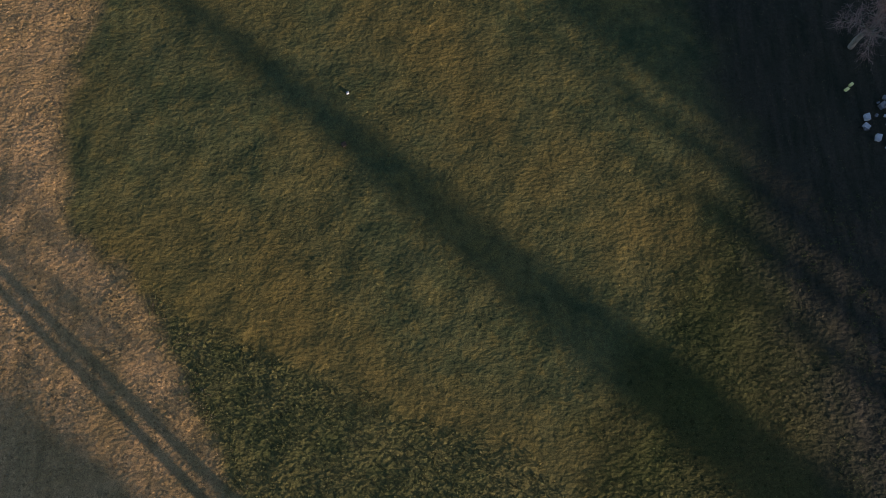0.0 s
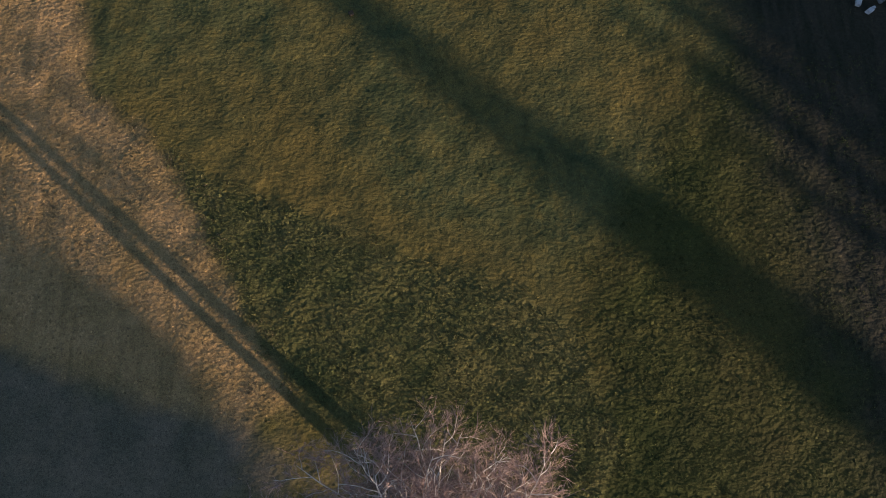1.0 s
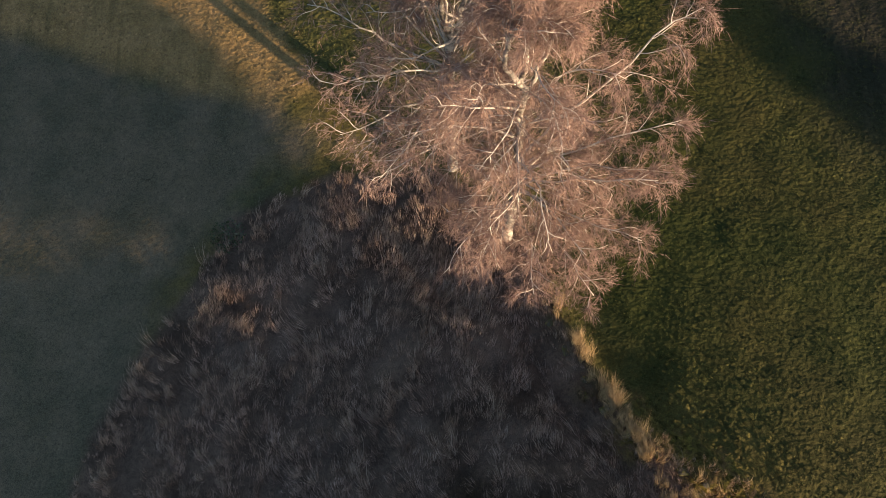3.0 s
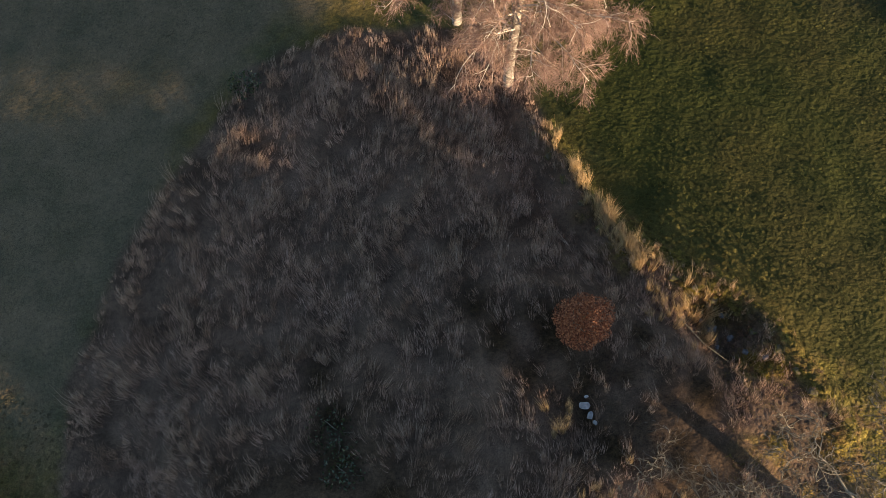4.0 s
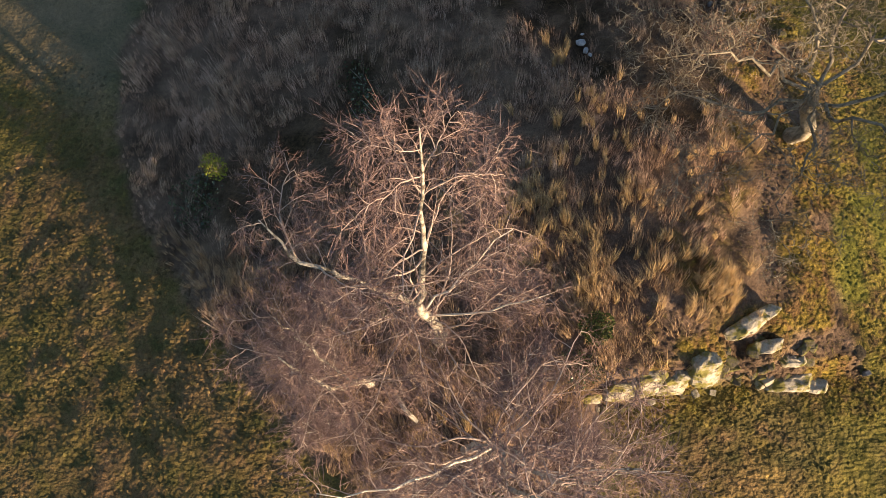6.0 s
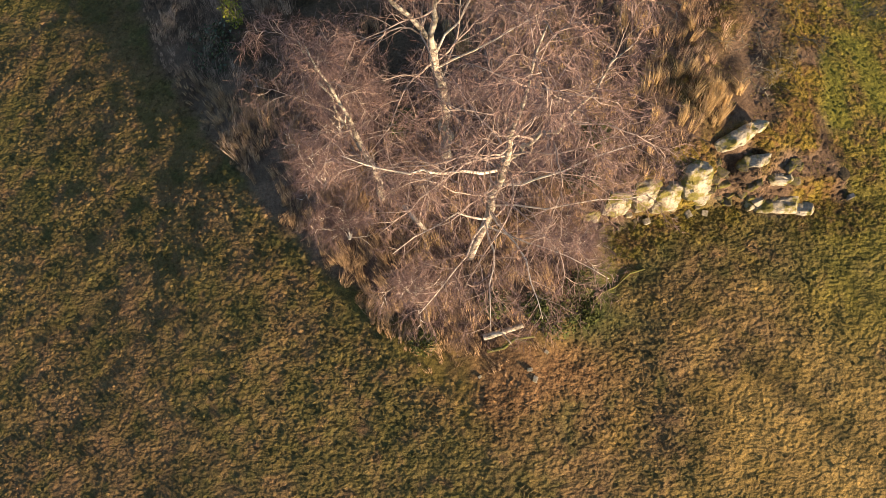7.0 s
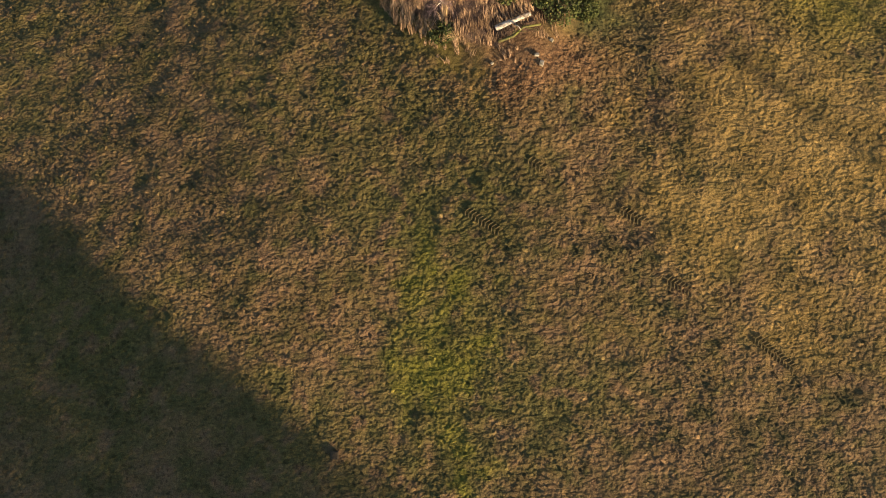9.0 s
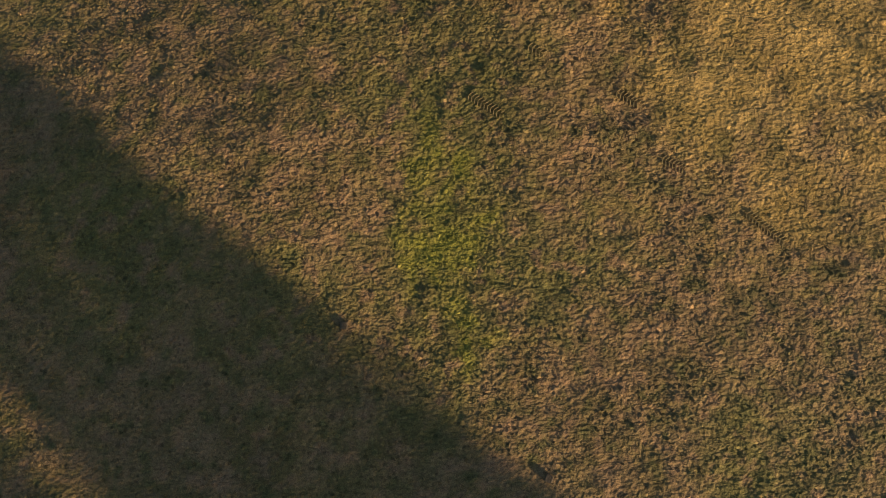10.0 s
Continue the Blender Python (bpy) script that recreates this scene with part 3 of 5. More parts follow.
def meadow(name, label, n, mat, keep, length, width, box=(-26, 24, -75, 25), clump=5):
    x, y = scatter(n, *box)
    ok = keep(x, y)
    x, y = np.repeat(x[ok], clump), np.repeat(y[ok], clump)
    m = len(x)
    x, y = x + RNG.normal(0, 0.05, m), y + RNG.normal(0, 0.05, m)
    a = RNG.uniform(0, 2 * math.pi, m)
    ln = length * RNG.uniform(0.5, 1.4, m)
    root = np.stack([x, y, height(x, y) - 0.01], 1)
    d = np.stack([np.cos(a), np.sin(a)], 1) * (ln * RNG.uniform(0.3, 1.0, m))[:, None]
    mid = root + np.concatenate([d * 0.5, (ln * 0.42)[:, None]], 1)
    tip = root + np.concatenate([d * 1.3, (ln * RNG.uniform(0.1, 0.6, m))[:, None]], 1)
    v, t = ribbons(root, mid, tip, np.full(m, width) * RNG.uniform(0.6, 1.5, m))
    put_stuff(name, label, "grass", v, t, mat)


def clumps(name, label, step, keep, wide, tall, box):
    """Low grass clumps close together: small uneven mounds, too many to count."""
    gx, gy = np.meshgrid(np.arange(box[0], box[1], step), np.arange(box[2], box[3], step))
    x = gx.ravel() + RNG.uniform(-0.4, 0.4, gx.size) * step
    y = gy.ravel() + RNG.uniform(-0.4, 0.4, gx.size) * step
    ok = keep(x, y)
    x, y = x[ok], y[ok]
    m = len(x)
    z = zones(x, y)
    calm = (0.35 + 0.8 * lattice(x * 0.45, y * 0.45, 49) + 0.6 * lattice(x * 1.3, y * 1.3, 50)) * (1 - 0.35 * z["gold"]) * (1 - 0.25 * z["lush"])
    big = RNG.uniform(0.7, 1.3, m)
    a = RNG.uniform(0, 2 * math.pi, m)[:, None] + np.arange(6)[None] * (2 * math.pi / 6) + RNG.normal(0, 0.3, (m, 6))
    r = wide * big[:, None] * RNG.uniform(0.6, 1.35, (m, 6))
    z = surface(x, y)
    ring = np.stack([x[:, None] + np.cos(a) * r, y[:, None] + np.sin(a) * r, np.repeat((z - 0.03)[:, None], 6, 1)], 2)
    apex = np.stack([x + RNG.normal(0, wide * 0.3, m), y + RNG.normal(0, wide * 0.3, m), z + tall * calm * RNG.uniform(0.6, 1.2, m)], 1)
    v = np.concatenate([ring, apex[:, None]], 1).reshape(-1, 3)
    o = np.arange(m)[:, None] * 7
    t = np.concatenate([o + [[k, (k + 1) % 6, 6]] for k in range(6)])
    ob = tagged(new(name, mesh_of(name, v, None, t, TUFTED, False)), label, "grass", kind="stuff")
    dye(ob.data, np.repeat(x, 7), np.repeat(y, 7))


tall_grass()
clumps("mossy_clumps", "yellow-green mossy hummocks on the ledges", 0.21, lambda x, y: (inside(MOSSY, x, y) > -0.3) & (inside(KNOLL, x, y) < 3.0), 0.15, 0.030, (2, 18, -45, -18))
clumps("grass_clumps", "knobbly olive-brown grass clumps of the southern field", 0.22,
       lambda x, y: (inside(KNOLL, x, y) < 0.1) & (inside(SOUTH, x, y) > -1.5) & (lattice(x * 0.8, y * 0.8, 46) > 0.02), 0.16, 0.026, (-24, 19, -74, -26))
clumps("weed_clumps", "leafy green weed clumps in a wedge beside the birches", 0.18, lambda x, y: inside(WEED, x, y) + 1.2 * (lattice(x * 1.2, y * 1.2, 43) - 0.5) > 0.0, 0.13, 0.018, (-14, 8, -13, 6))
clumps("meadow_clumps", "smooth green winter meadow with low uneven tufts", 0.32,
       lambda x, y: (inside(KNOLL, x, y) < 0.1) & (inside(STUBBLE, x, y) < 0) & (inside(SOUTH, x, y) < -1) & (inside(WEED, x, y) < 0) & (inside(PASTURE, x, y) < 0), 0.17, 0.008, (-19, 17, -12, 20))
clumps("pasture_clumps", "dark green tufted pasture east of the knoll", 0.25, lambda x, y: (inside(KNOLL, x, y) < -0.2) & (inside(PASTURE, x, y) + 8 * (lattice(x * 0.5, y * 0.5, 51) - 0.5) > 0.5) & (inside(MOSSY, x, y) < 0.3), 0.17, 0.014, (3, 20, -40, 8))
clumps("stubble_clumps", "short mown stubble clumps of the field corner", 0.22, lambda x, y: inside(STUBBLE, x, y) > -0.3, 0.13, 0.018, (-22, -5, -10, 25))
meadow("meadow_grass", "short smooth green winter meadow grass", 8000, SHORT,
       lambda x, y: (inside(KNOLL, x, y) < 0.2) & (inside(STUBBLE, x, y) < 0.2) & (inside(SOUTH, x, y) < 0) & (inside(PASTURE, x, y) < 0) & (lattice(x * 1.5, y * 1.5, 41) > 0.3), 0.05, 0.013, (-20, 22, -32, 22))
meadow("pasture_grass", "dark green tufted pasture grass east of the knoll", 12000, PASTURE_BLADE,
       lambda x, y: (inside(KNOLL, x, y) < 0.1) & (inside(PASTURE, x, y) > -0.5) & (inside(MOSSY, x, y) < 0.3) & (lattice(x * 0.9, y * 0.9, 48) > 0.35), 0.075, 0.02, (3, 20, -40, 8))
meadow("stubble_grass", "pale brown mown stubble of the field corner", 4000, STRAW, lambda x, y: inside(STUBBLE, x, y) > -0.3, 0.08, 0.022, (-26, -5, -10, 25))
meadow("weed_leaves", "low leafy weeds in a wedge beside the birches", 6500, LEAF, lambda x, y: inside(WEED, x, y) + lattice(x, y, 43) > 0.3, 0.09, 0.030, (-14, 8, -13, 6))
meadow("mossy_grass", "yellow-green mossy grass on the ledges", 8000, MOSS,
       lambda x, y: (inside(MOSSY, x, y) > -0.3) & (lattice(x * 1.2, y * 1.2, 44) > 0.4), 0.10, 0.016, (2, 18, -45, -18))


# ---- trees ----
def bend(p, d, length, steps, droop, wander):
    """A wandering line from p in direction d; droop pulls it down towards its end."""
    pts, p, d = [Vector(p)], Vector(p), Vector(d).normalized()
    for i in range(steps):
        d = (d + Vector(RNG.normal(0, wander, 3)) + Vector((0, 0, -droop * (i + 0.5) / steps))).normalized()
        p = p + d * (length / steps)
        pts.append(p)
    return pts


def along(pts, k):
    i = min(int(k * (len(pts) - 1)), len(pts) - 2)
    f = k * (len(pts) - 1) - i
    return pts[i].lerp(pts[i + 1], f), (pts[i + 1] - pts[i]).normalized()


def twig_cloud(starts, dirs, length, droop, width, forks):
    """Fine hanging twigs: each start carries one twig and some side shoots."""
    n = len(starts)
    ln = length * RNG.uniform(0.5, 1.3, n)[:, None]
    mid = starts + (dirs + RNG.normal(0, 0.22, (n, 3)) * 1.4) * ln * 0.5
    tip = mid + (dirs + RNG.normal(0, 0.45, (n, 3)) + [[0, 0, -droop]]) * ln * 0.5
    v, t = ribbons(starts, mid, tip, np.full(n, width) * RNG.uniform(0.6, 1.2, n))
    root, end = [], []
    for _ in range(forks):
        f = RNG.uniform(0.2, 1.0, (n, 1))
        s = np.where(f < 0.5, starts + (mid - starts) * f * 2, mid + (tip - mid) * (f - 0.5) * 2)
        root.append(s), end.append(s + ((tip - starts) * 0.5 + RNG.normal(0, 0.3, (n, 3)) * ln) * 0.75 + [[0, 0, -0.03]])
    root, end = np.concatenate(root), np.concatenate(end)
    m = len(root)
    side = np.cross(end - root, RNG.normal(size=(m, 3)))
    side *= width * 0.55 / (np.linalg.norm(side, axis=1, keepdims=True) + 1e-9)
    v2 = np.stack([root - side, root + side, end], 1).reshape(-1, 3)
    return np.concatenate([v, v2]), np.concatenate([t, len(v) + np.arange(m)[:, None] * 3 + [[0, 1, 2]]])


def tree(name, label, category, base, stems, limbs, reach, first, twigs, mats, droop=0.4, group="", twig=(0.4, 0.3, 0.006, 4), rise=(0.5, 1.3), extra=(), even=False, girth=1.0, crook=0.05,
         subs=7, brush=5, wander=0.18, thick=1.45):
    """stems: lists of (x, y, z, radius) in world places; the first is the trunk. limbs: how many leave the stems, each with subs side branches,
    each of those with brush shoots that carry the twigs. extra: big limbs given like stems."""
    global RNG
    RNG = np.random.default_rng(int(abs(base[0]) * 100 + abs(base[1]) * 10))
    bark, limb_mat, twig_mat, spray_mat = mats[:4]
    thin_mat = mats[-1] if len(mats) == 5 else limb_mat
    root = thing(name, label, category, base, group)
    o = Vector(base)
    lines = []
    for s, stem in enumerate(stems):
        pts, rad = [], []
        for (a, b) in zip(stem, stem[1:]):
            for k in range(4):
                f = k / 4
                w = crook if s or k else 0.0
                pts.append(Vector(a[:3]).lerp(Vector(b[:3]), f) - o + Vector(RNG.normal(0, w, 3)))
                rad.append(a[3] + (b[3] - a[3]) * f)
        pts.append(Vector(stem[-1][:3]) - o)
        rad.append(stem[-1][3])
        g = Geo()
        g.tube(pts, rad, 9)
        part("trunk" if s == 0 else "stem", g.mesh("trunk", bark), root)
        lines.append((pts, rad))
    top = max(p.z for pts, _ in lines for p in pts)
    starts, dirs = [], []
    pale, fine = Geo(), Geo()

    def clothe(pts, rad, n, ln, lo=0.18):
        """Side branches by turns along a limb, shoots on them, and the places of their twigs."""
        for j in range(n):
            k = min(0.98, lo + (1 - lo) * (j + RNG.uniform(0, 0.9)) / n)
            p, d = along(pts, k)
            side = d.cross(Vector((0.1, 0, 1))) * (-1) ** j + Vector(RNG.normal(0, 0.45, 3))
            side = (side - d * side.dot(d)).normalized()
            l2 = ln * RNG.uniform(0.6, 1.15) * (1.2 - 0.75 * k)
            sub = bend(p, d * 0.72 + side * 0.7 + Vector((0, 0, 0.12)), l2, 6, droop * 0.5, wander)
            r = max(rad * (1 - k) * 0.55, 0.0085 * thick)
            pale.tube(sub, [r * (1 - 0.72 * i / 6) for i in range(7)], 4)
            for i in range(brush):
                q, qd = along(sub, min(0.98, 0.2 + 0.8 * (i + RNG.uniform(0, 0.9)) / brush))
                turn = Vector(RNG.normal(0, 1, 3))
                turn = (turn - qd * turn.dot(qd)).normalized()
                shoot = bend(q, qd * 0.75 + turn * 0.65, l2 * 0.5 * RNG.uniform(0.6, 1.1), 4, droop * 0.7, wander * 1.3)
                fine.tube(shoot, [0.0062 * thick * (1 - 0.15 * m) for m in range(5)], 3)
                for _ in range(twigs):
                    w, wd = along(shoot, RNG.uniform(0.1, 0.99))
                    starts.append(w), dirs.append((wd + Vector(RNG.normal(0, 0.45, 3))).normalized())

    def storey(j):
        """The next limb's place, storey by storey up the stems."""
        f = first + (1 - first) * ((j + RNG.uniform(0, 0.8)) / limbs) ** 0.85
        zz = top * f * 0.97
        line = [l for l in lines if l[0][0].z <= zz <= l[0][-1].z] or lines[:1]
        pts, rad = line[int(RNG.integers(len(line)))]
        return f, pts, rad, min(range(len(pts)), key=lambda n: abs(pts[n].z - zz))

    for j in range(limbs):
        if even:
            pts, rad = lines[1 + j % (len(lines) - 1)]
            i = int(RNG.integers(len(pts) // 4, len(pts) - 1))
            f = 0.4
        else:
            f, pts, rad, i = storey(j)
        a = j * 2.399 + RNG.uniform(-0.4, 0.4)
        up = rise[0] + (rise[1] - rise[0]) * f
        ln = reach * (1.0 - 0.62 * max(0.0, (f - 0.55) / 0.45)) * RNG.uniform(0.7, 1.1) * (1 + 0.35 * up * up) ** 0.5
        limb = bend(pts[i], (math.cos(a), math.sin(a), up), ln, 12, droop * 0.5, wander * 0.9)
        r0 = min(rad[i] * 0.55, 0.012 + 0.0085 * ln * girth)
        g = Geo()
        g.tube(limb, [r0 * (1 - 0.85 * k / 12) for k in range(13)], 6)
        part("limb", g.mesh("limb", thin_mat), root)
        clothe(limb, r0, subs, ln * 0.42)
    for line in extra:
        limb = [Vector(p[:3]) - o for p in line]
        pts = []
        for a, b in zip(limb, limb[1:]):
            pts += [a.lerp(b, k / 3) + Vector(RNG.normal(0, 0.06, 3)) * (k > 0) for k in range(3)]
        pts.append(limb[-1])
        n = len(pts) - 1
        g = Geo()
        g.tube(pts, [0.7 * (line[0][3] + (line[-1][3] - line[0][3]) * k / n) for k in range(n + 1)], 7)
        part("limb", g.mesh("limb", limb_mat), root)
        clothe(pts, line[0][3] * 0.7, subs + 4, reach * 0.42, 0.3)
    for pts, rad in lines:
        clothe(pts[len(pts) // 2:], 0.03, subs + 3, reach * 0.27, 0.0)
    tagged(part("branchwork", pale.mesh("branchwork", thin_mat), root), kind="stuff")
    tagged(part("brushwood", fine.mesh("brushwood", spray_mat), root), kind="stuff")
    v, t = twig_cloud(np.array([tuple(p) for p in starts]), np.array([tuple(p) for p in dirs]), *twig)
    tagged(part("crown", mesh_of("crown", v, None, t, twig_mat, True), root), kind="stuff")
    return root


def on(x, y, dz=-0.1):
    return (x, y, float(height(np.array([x]), np.array([y]))[0]) + dz)


BMATS = (BIRCH, LIMB, TWIG, SPRAY)
AMATS = (BIRCH, LIMB, ASH, SPRAY)
CMATS = (BIRCH, LIMB, MAUVE, SPRAY, ROSY)
BG = "birches on the knoll"
tree("birch_tree", "bare white-barked birch at the tip of the knoll", "tree", on(-0.64, -10.4),
     [[(*on(-0.64, -10.4), 0.24), (-0.69, -10.56, 3.5, 0.20), (-0.82, -9.95, 8.3, 0.14)],
      [(-0.82, -9.85, 8.2, 0.11), (-1.1, -9.25, 10.4, 0.065), (-1.25, -9.0, 11.4, 0.03), (-1.35, -8.85, 12.0, 0.012)],
      [(-0.82, -9.85, 8.2, 0.09), (-0.2, -9.3, 9.5, 0.065), (0.42, -9.05, 10.8, 0.05), (0.9, -9.0, 11.3, 0.03), (1.2, -8.95, 11.7, 0.012)]],
     38, 3.8, 0.26, 7, AMATS, 0.35, BG, girth=1.1, twig=(0.34, 0.2, 0.0095, 4), rise=(0.25, 1.1),
     extra=[[(-0.75, -10.1, 6.9, 0.075), (-2.3, -9.85, 8.0, 0.06), (-3.4, -9.6, 8.7, 0.045), (-4.8, -9.2, 9.3, 0.012)], [(-0.72, -10.15, 6.4, 0.07), (-1.7, -10.35, 7.2, 0.055), (-2.7, -10.6, 7.7, 0.035), (-4.6, -11.2, 8.6, 0.012)],
            [(-0.7, -10.2, 6.0, 0.06), (-2.3, -11.5, 7.4, 0.045), (-4.0, -12.8, 8.4, 0.012)], [(-0.7, -10.2, 5.8, 0.05), (-1.8, -12.1, 7.2, 0.04), (-2.9, -13.9, 7.8, 0.012)],
            [(-0.7, -10.2, 6.4, 0.05), (-1.2, -12.0, 7.8, 0.04), (-1.4, -13.4, 8.2, 0.012)], [(-0.75, -10.1, 7.4, 0.055), (-2.3, -9.0, 8.8, 0.04), (-3.9, -7.8, 9.8, 0.012)],
            [(-0.75, -10.1, 7.2, 0.05), (-2.2, -11.1, 8.8, 0.04), (-3.4, -11.8, 9.6, 0.012)], [(-0.78, -10.0, 7.6, 0.06), (0.2, -9.0, 9.4, 0.045), (0.6, -8.2, 10.4, 0.012)],
            [(-0.8, -9.9, 8.0, 0.05), (-1.8, -8.6, 9.8, 0.04), (-2.4, -7.4, 11.0, 0.012)],
            [(-1.0, -9.45, 9.4, 0.05), (-1.7, -8.7, 10.6, 0.035), (-1.9, -7.9, 11.4, 0.012)], [(-0.9, -9.7, 8.8, 0.05), (-1.0, -8.6, 10.2, 0.035), (-0.7, -7.6, 11.2, 0.012)]])
tree("birch_tree", "weeping birch with dense salmon-pink hanging twigs over the ledge", "tree", on(1.53, -13.6),
     [[(*on(1.53, -13.6), 0.24), (1.4, -13.25, 4.3, 0.18), (1.12, -12.9, 8.0, 0.13), (0.97, -12.7, 10.6, 0.10)],
      [(0.97, -12.7, 10.5, 0.08), (0.45, -12.5, 11.4, 0.065), (0.52, -12.1, 12.4, 0.045), (0.5, -11.6, 14.0, 0.012)],
      [(0.97, -12.7, 10.5, 0.075), (0.95, -12.2, 11.6, 0.06), (1.15, -11.7, 12.8, 0.04), (1.05, -11.3, 14.0, 0.012)],
      [(1.0, -12.75, 10.0, 0.07), (1.4, -12.2, 11.4, 0.05), (1.85, -11.8, 12.4, 0.03), (2.3, -11.4, 13.2, 0.012)]],
     40, 3.5, 0.2, 11, BMATS, 0.5, BG, girth=0.85, twig=(0.34, 0.35, 0.0072, 6), rise=(0.3, 1.0), brush=6,
     extra=[[(1.2, -13.1, 7.0, 0.06), (2.6, -12.8, 10.0, 0.04), (3.9, -12.1, 11.8, 0.024), (4.8, -11.9, 12.6, 0.012)],
            [(1.3, -13.3, 5.0, 0.07), (2.8, -14.2, 8.0, 0.045), (4.4, -14.9, 9.6, 0.015)], [(1.3, -13.3, 5.0, 0.06), (2.2, -15.0, 7.0, 0.04), (2.8, -16.4, 7.8, 0.012)],
            [(1.2, -13.2, 6.0, 0.06), (2.6, -13.6, 8.6, 0.04), (4.9, -13.6, 10.4, 0.012)], [(1.3, -13.3, 4.0, 0.06), (0.6, -14.8, 6.0, 0.04), (0.0, -16.0, 6.8, 0.012)],
            [(1.3, -13.3, 4.5, 0.06), (3.0, -15.0, 6.6, 0.04), (4.6, -15.9, 7.2, 0.012)], [(1.3, -13.3, 5.5, 0.06), (3.2, -13.8, 8.0, 0.04), (5.0, -14.4, 8.8, 0.012)],
            [(1.35, -13.4, 4.2, 0.06), (1.6, -15.4, 5.8, 0.04), (1.5, -17.2, 6.2, 0.012)], [(1.35, -13.4, 4.4, 0.05), (2.4, -15.6, 5.9, 0.035), (3.3, -17.3, 6.2, 0.012)],
            [(1.0, -12.8, 9.6, 0.06), (0.2, -13.2, 10.6, 0.045), (-1.2, -13.4, 11.2, 0.012)]])
tree("birch_tree", "tall bare birch with white forking stems beside the cliff", "tree", on(-2.12, -43.3),
     [[(*on(-2.12, -43.3), 0.17), (-1.75, -43.0, 5.0, 0.14), (-1.65, -42.8, 8.5, 0.12), (-1.45, -42.6, 9.6, 0.11)],
      [(-1.45, -42.6, 9.5, 0.10), (-1.55, -42.8, 11.2, 0.075), (-1.7, -43.1, 13.0, 0.05), (-1.4, -42.8, 16.0, 0.012)],
      [(-1.45, -42.6, 9.5, 0.066), (-1.05, -42.8, 11.5, 0.047), (-0.6, -43.1, 13.0, 0.04), (0.2, -42.6, 15.0, 0.012)]],
     30, 3.7, 0.26, 5, CMATS, 0.55, BG, girth=0.5, thick=1.15, twig=(0.4, 0.3, 0.0078, 4), rise=(0.2, 1.1),
     extra=[[(-1.5, -42.6, 9.2, 0.066), (-3.0, -43.1, 10.4, 0.051), (-3.8, -43.3, 11.0, 0.04), (-5.2, -43.2, 12.0, 0.012)], [(-1.7, -43.0, 6.0, 0.055), (-2.65, -43.2, 7.4, 0.039), (-4.4, -44.6, 8.6, 0.012)],
            [(-1.6, -42.8, 8.6, 0.047), (-0.2, -43.2, 10.6, 0.035), (1.6, -43.0, 12.0, 0.012)], [(-1.75, -43.0, 5.6, 0.047), (-1.7, -44.8, 7.6, 0.035), (-1.9, -46.6, 7.8, 0.012)],
            [(-1.75, -43.0, 5.2, 0.043), (-0.2, -44.2, 7.0, 0.031), (1.5, -45.2, 7.2, 0.012)], [(-1.75, -43.0, 5.4, 0.043), (-2.8, -44.8, 7.0, 0.031), (-3.8, -46.0, 7.2, 0.012)],
            [(-1.7, -42.9, 6.6, 0.043), (-0.9, -44.8, 8.2, 0.031), (-0.6, -46.4, 8.4, 0.012)], [(-1.7, -42.9, 7.0, 0.039), (0.4, -43.4, 8.6, 0.027), (2.2, -43.4, 9.2, 0.012)]])
tree("birch_tree", "slender bare birch with reddish twigs", "tree", on(-5.28, -40.9),
     [[(*on(-5.28, -40.9), 0.15), (-5.3, -41.0, 6.0, 0.10), (-5.4, -41.2, 9.6, 0.05), (-6.0, -40.6, 12.0, 0.015)],
      [(-5.3, -41.0, 6.0, 0.047), (-6.1, -40.2, 8.8, 0.035), (-6.5, -39.6, 10.6, 0.012)]],
     22, 2.4, 0.28, 5, CMATS, 0.5, BG, girth=0.5, thick=1.15, twig=(0.4, 0.3, 0.0078, 4), rise=(0.3, 1.2))
tree("birch_tree", "bare birch with two white leaders among the others", "tree", on(-2.8, -39.6),
     [[(*on(-2.8, -39.6), 0.22), (-2.85, -39.5, 6.0, 0.16), (-3.2, -39.45, 10.0, 0.12)],
      [(-3.2, -39.45, 9.9, 0.070), (-4.4, -39.1, 12.0, 0.047), (-5.3, -38.9, 13.0, 0.04), (-5.9, -38.3, 14.0, 0.012)],
      [(-3.2, -39.45, 9.9, 0.09), (-3.1, -38.9, 11.4, 0.07), (-3.0, -38.0, 13.2, 0.045), (-2.95, -37.2, 15.4, 0.012)]],
     26, 3.6, 0.3, 5, CMATS, 0.45, BG, girth=0.5, thick=1.15, twig=(0.4, 0.25, 0.0078, 4), rise=(0.4, 1.2),
     extra=[[(-3.15, -39.45, 9.4, 0.047), (-2.2, -38.8, 11.0, 0.035), (-1.2, -38.2, 12.4, 0.012)], [(-3.1, -39.45, 8.8, 0.047), (-1.6, -39.6, 10.4, 0.031), (-0.4, -39.4, 11.4, 0.012)]])
OMATS = (OAK, OAK, OAKTWIG, OAK)
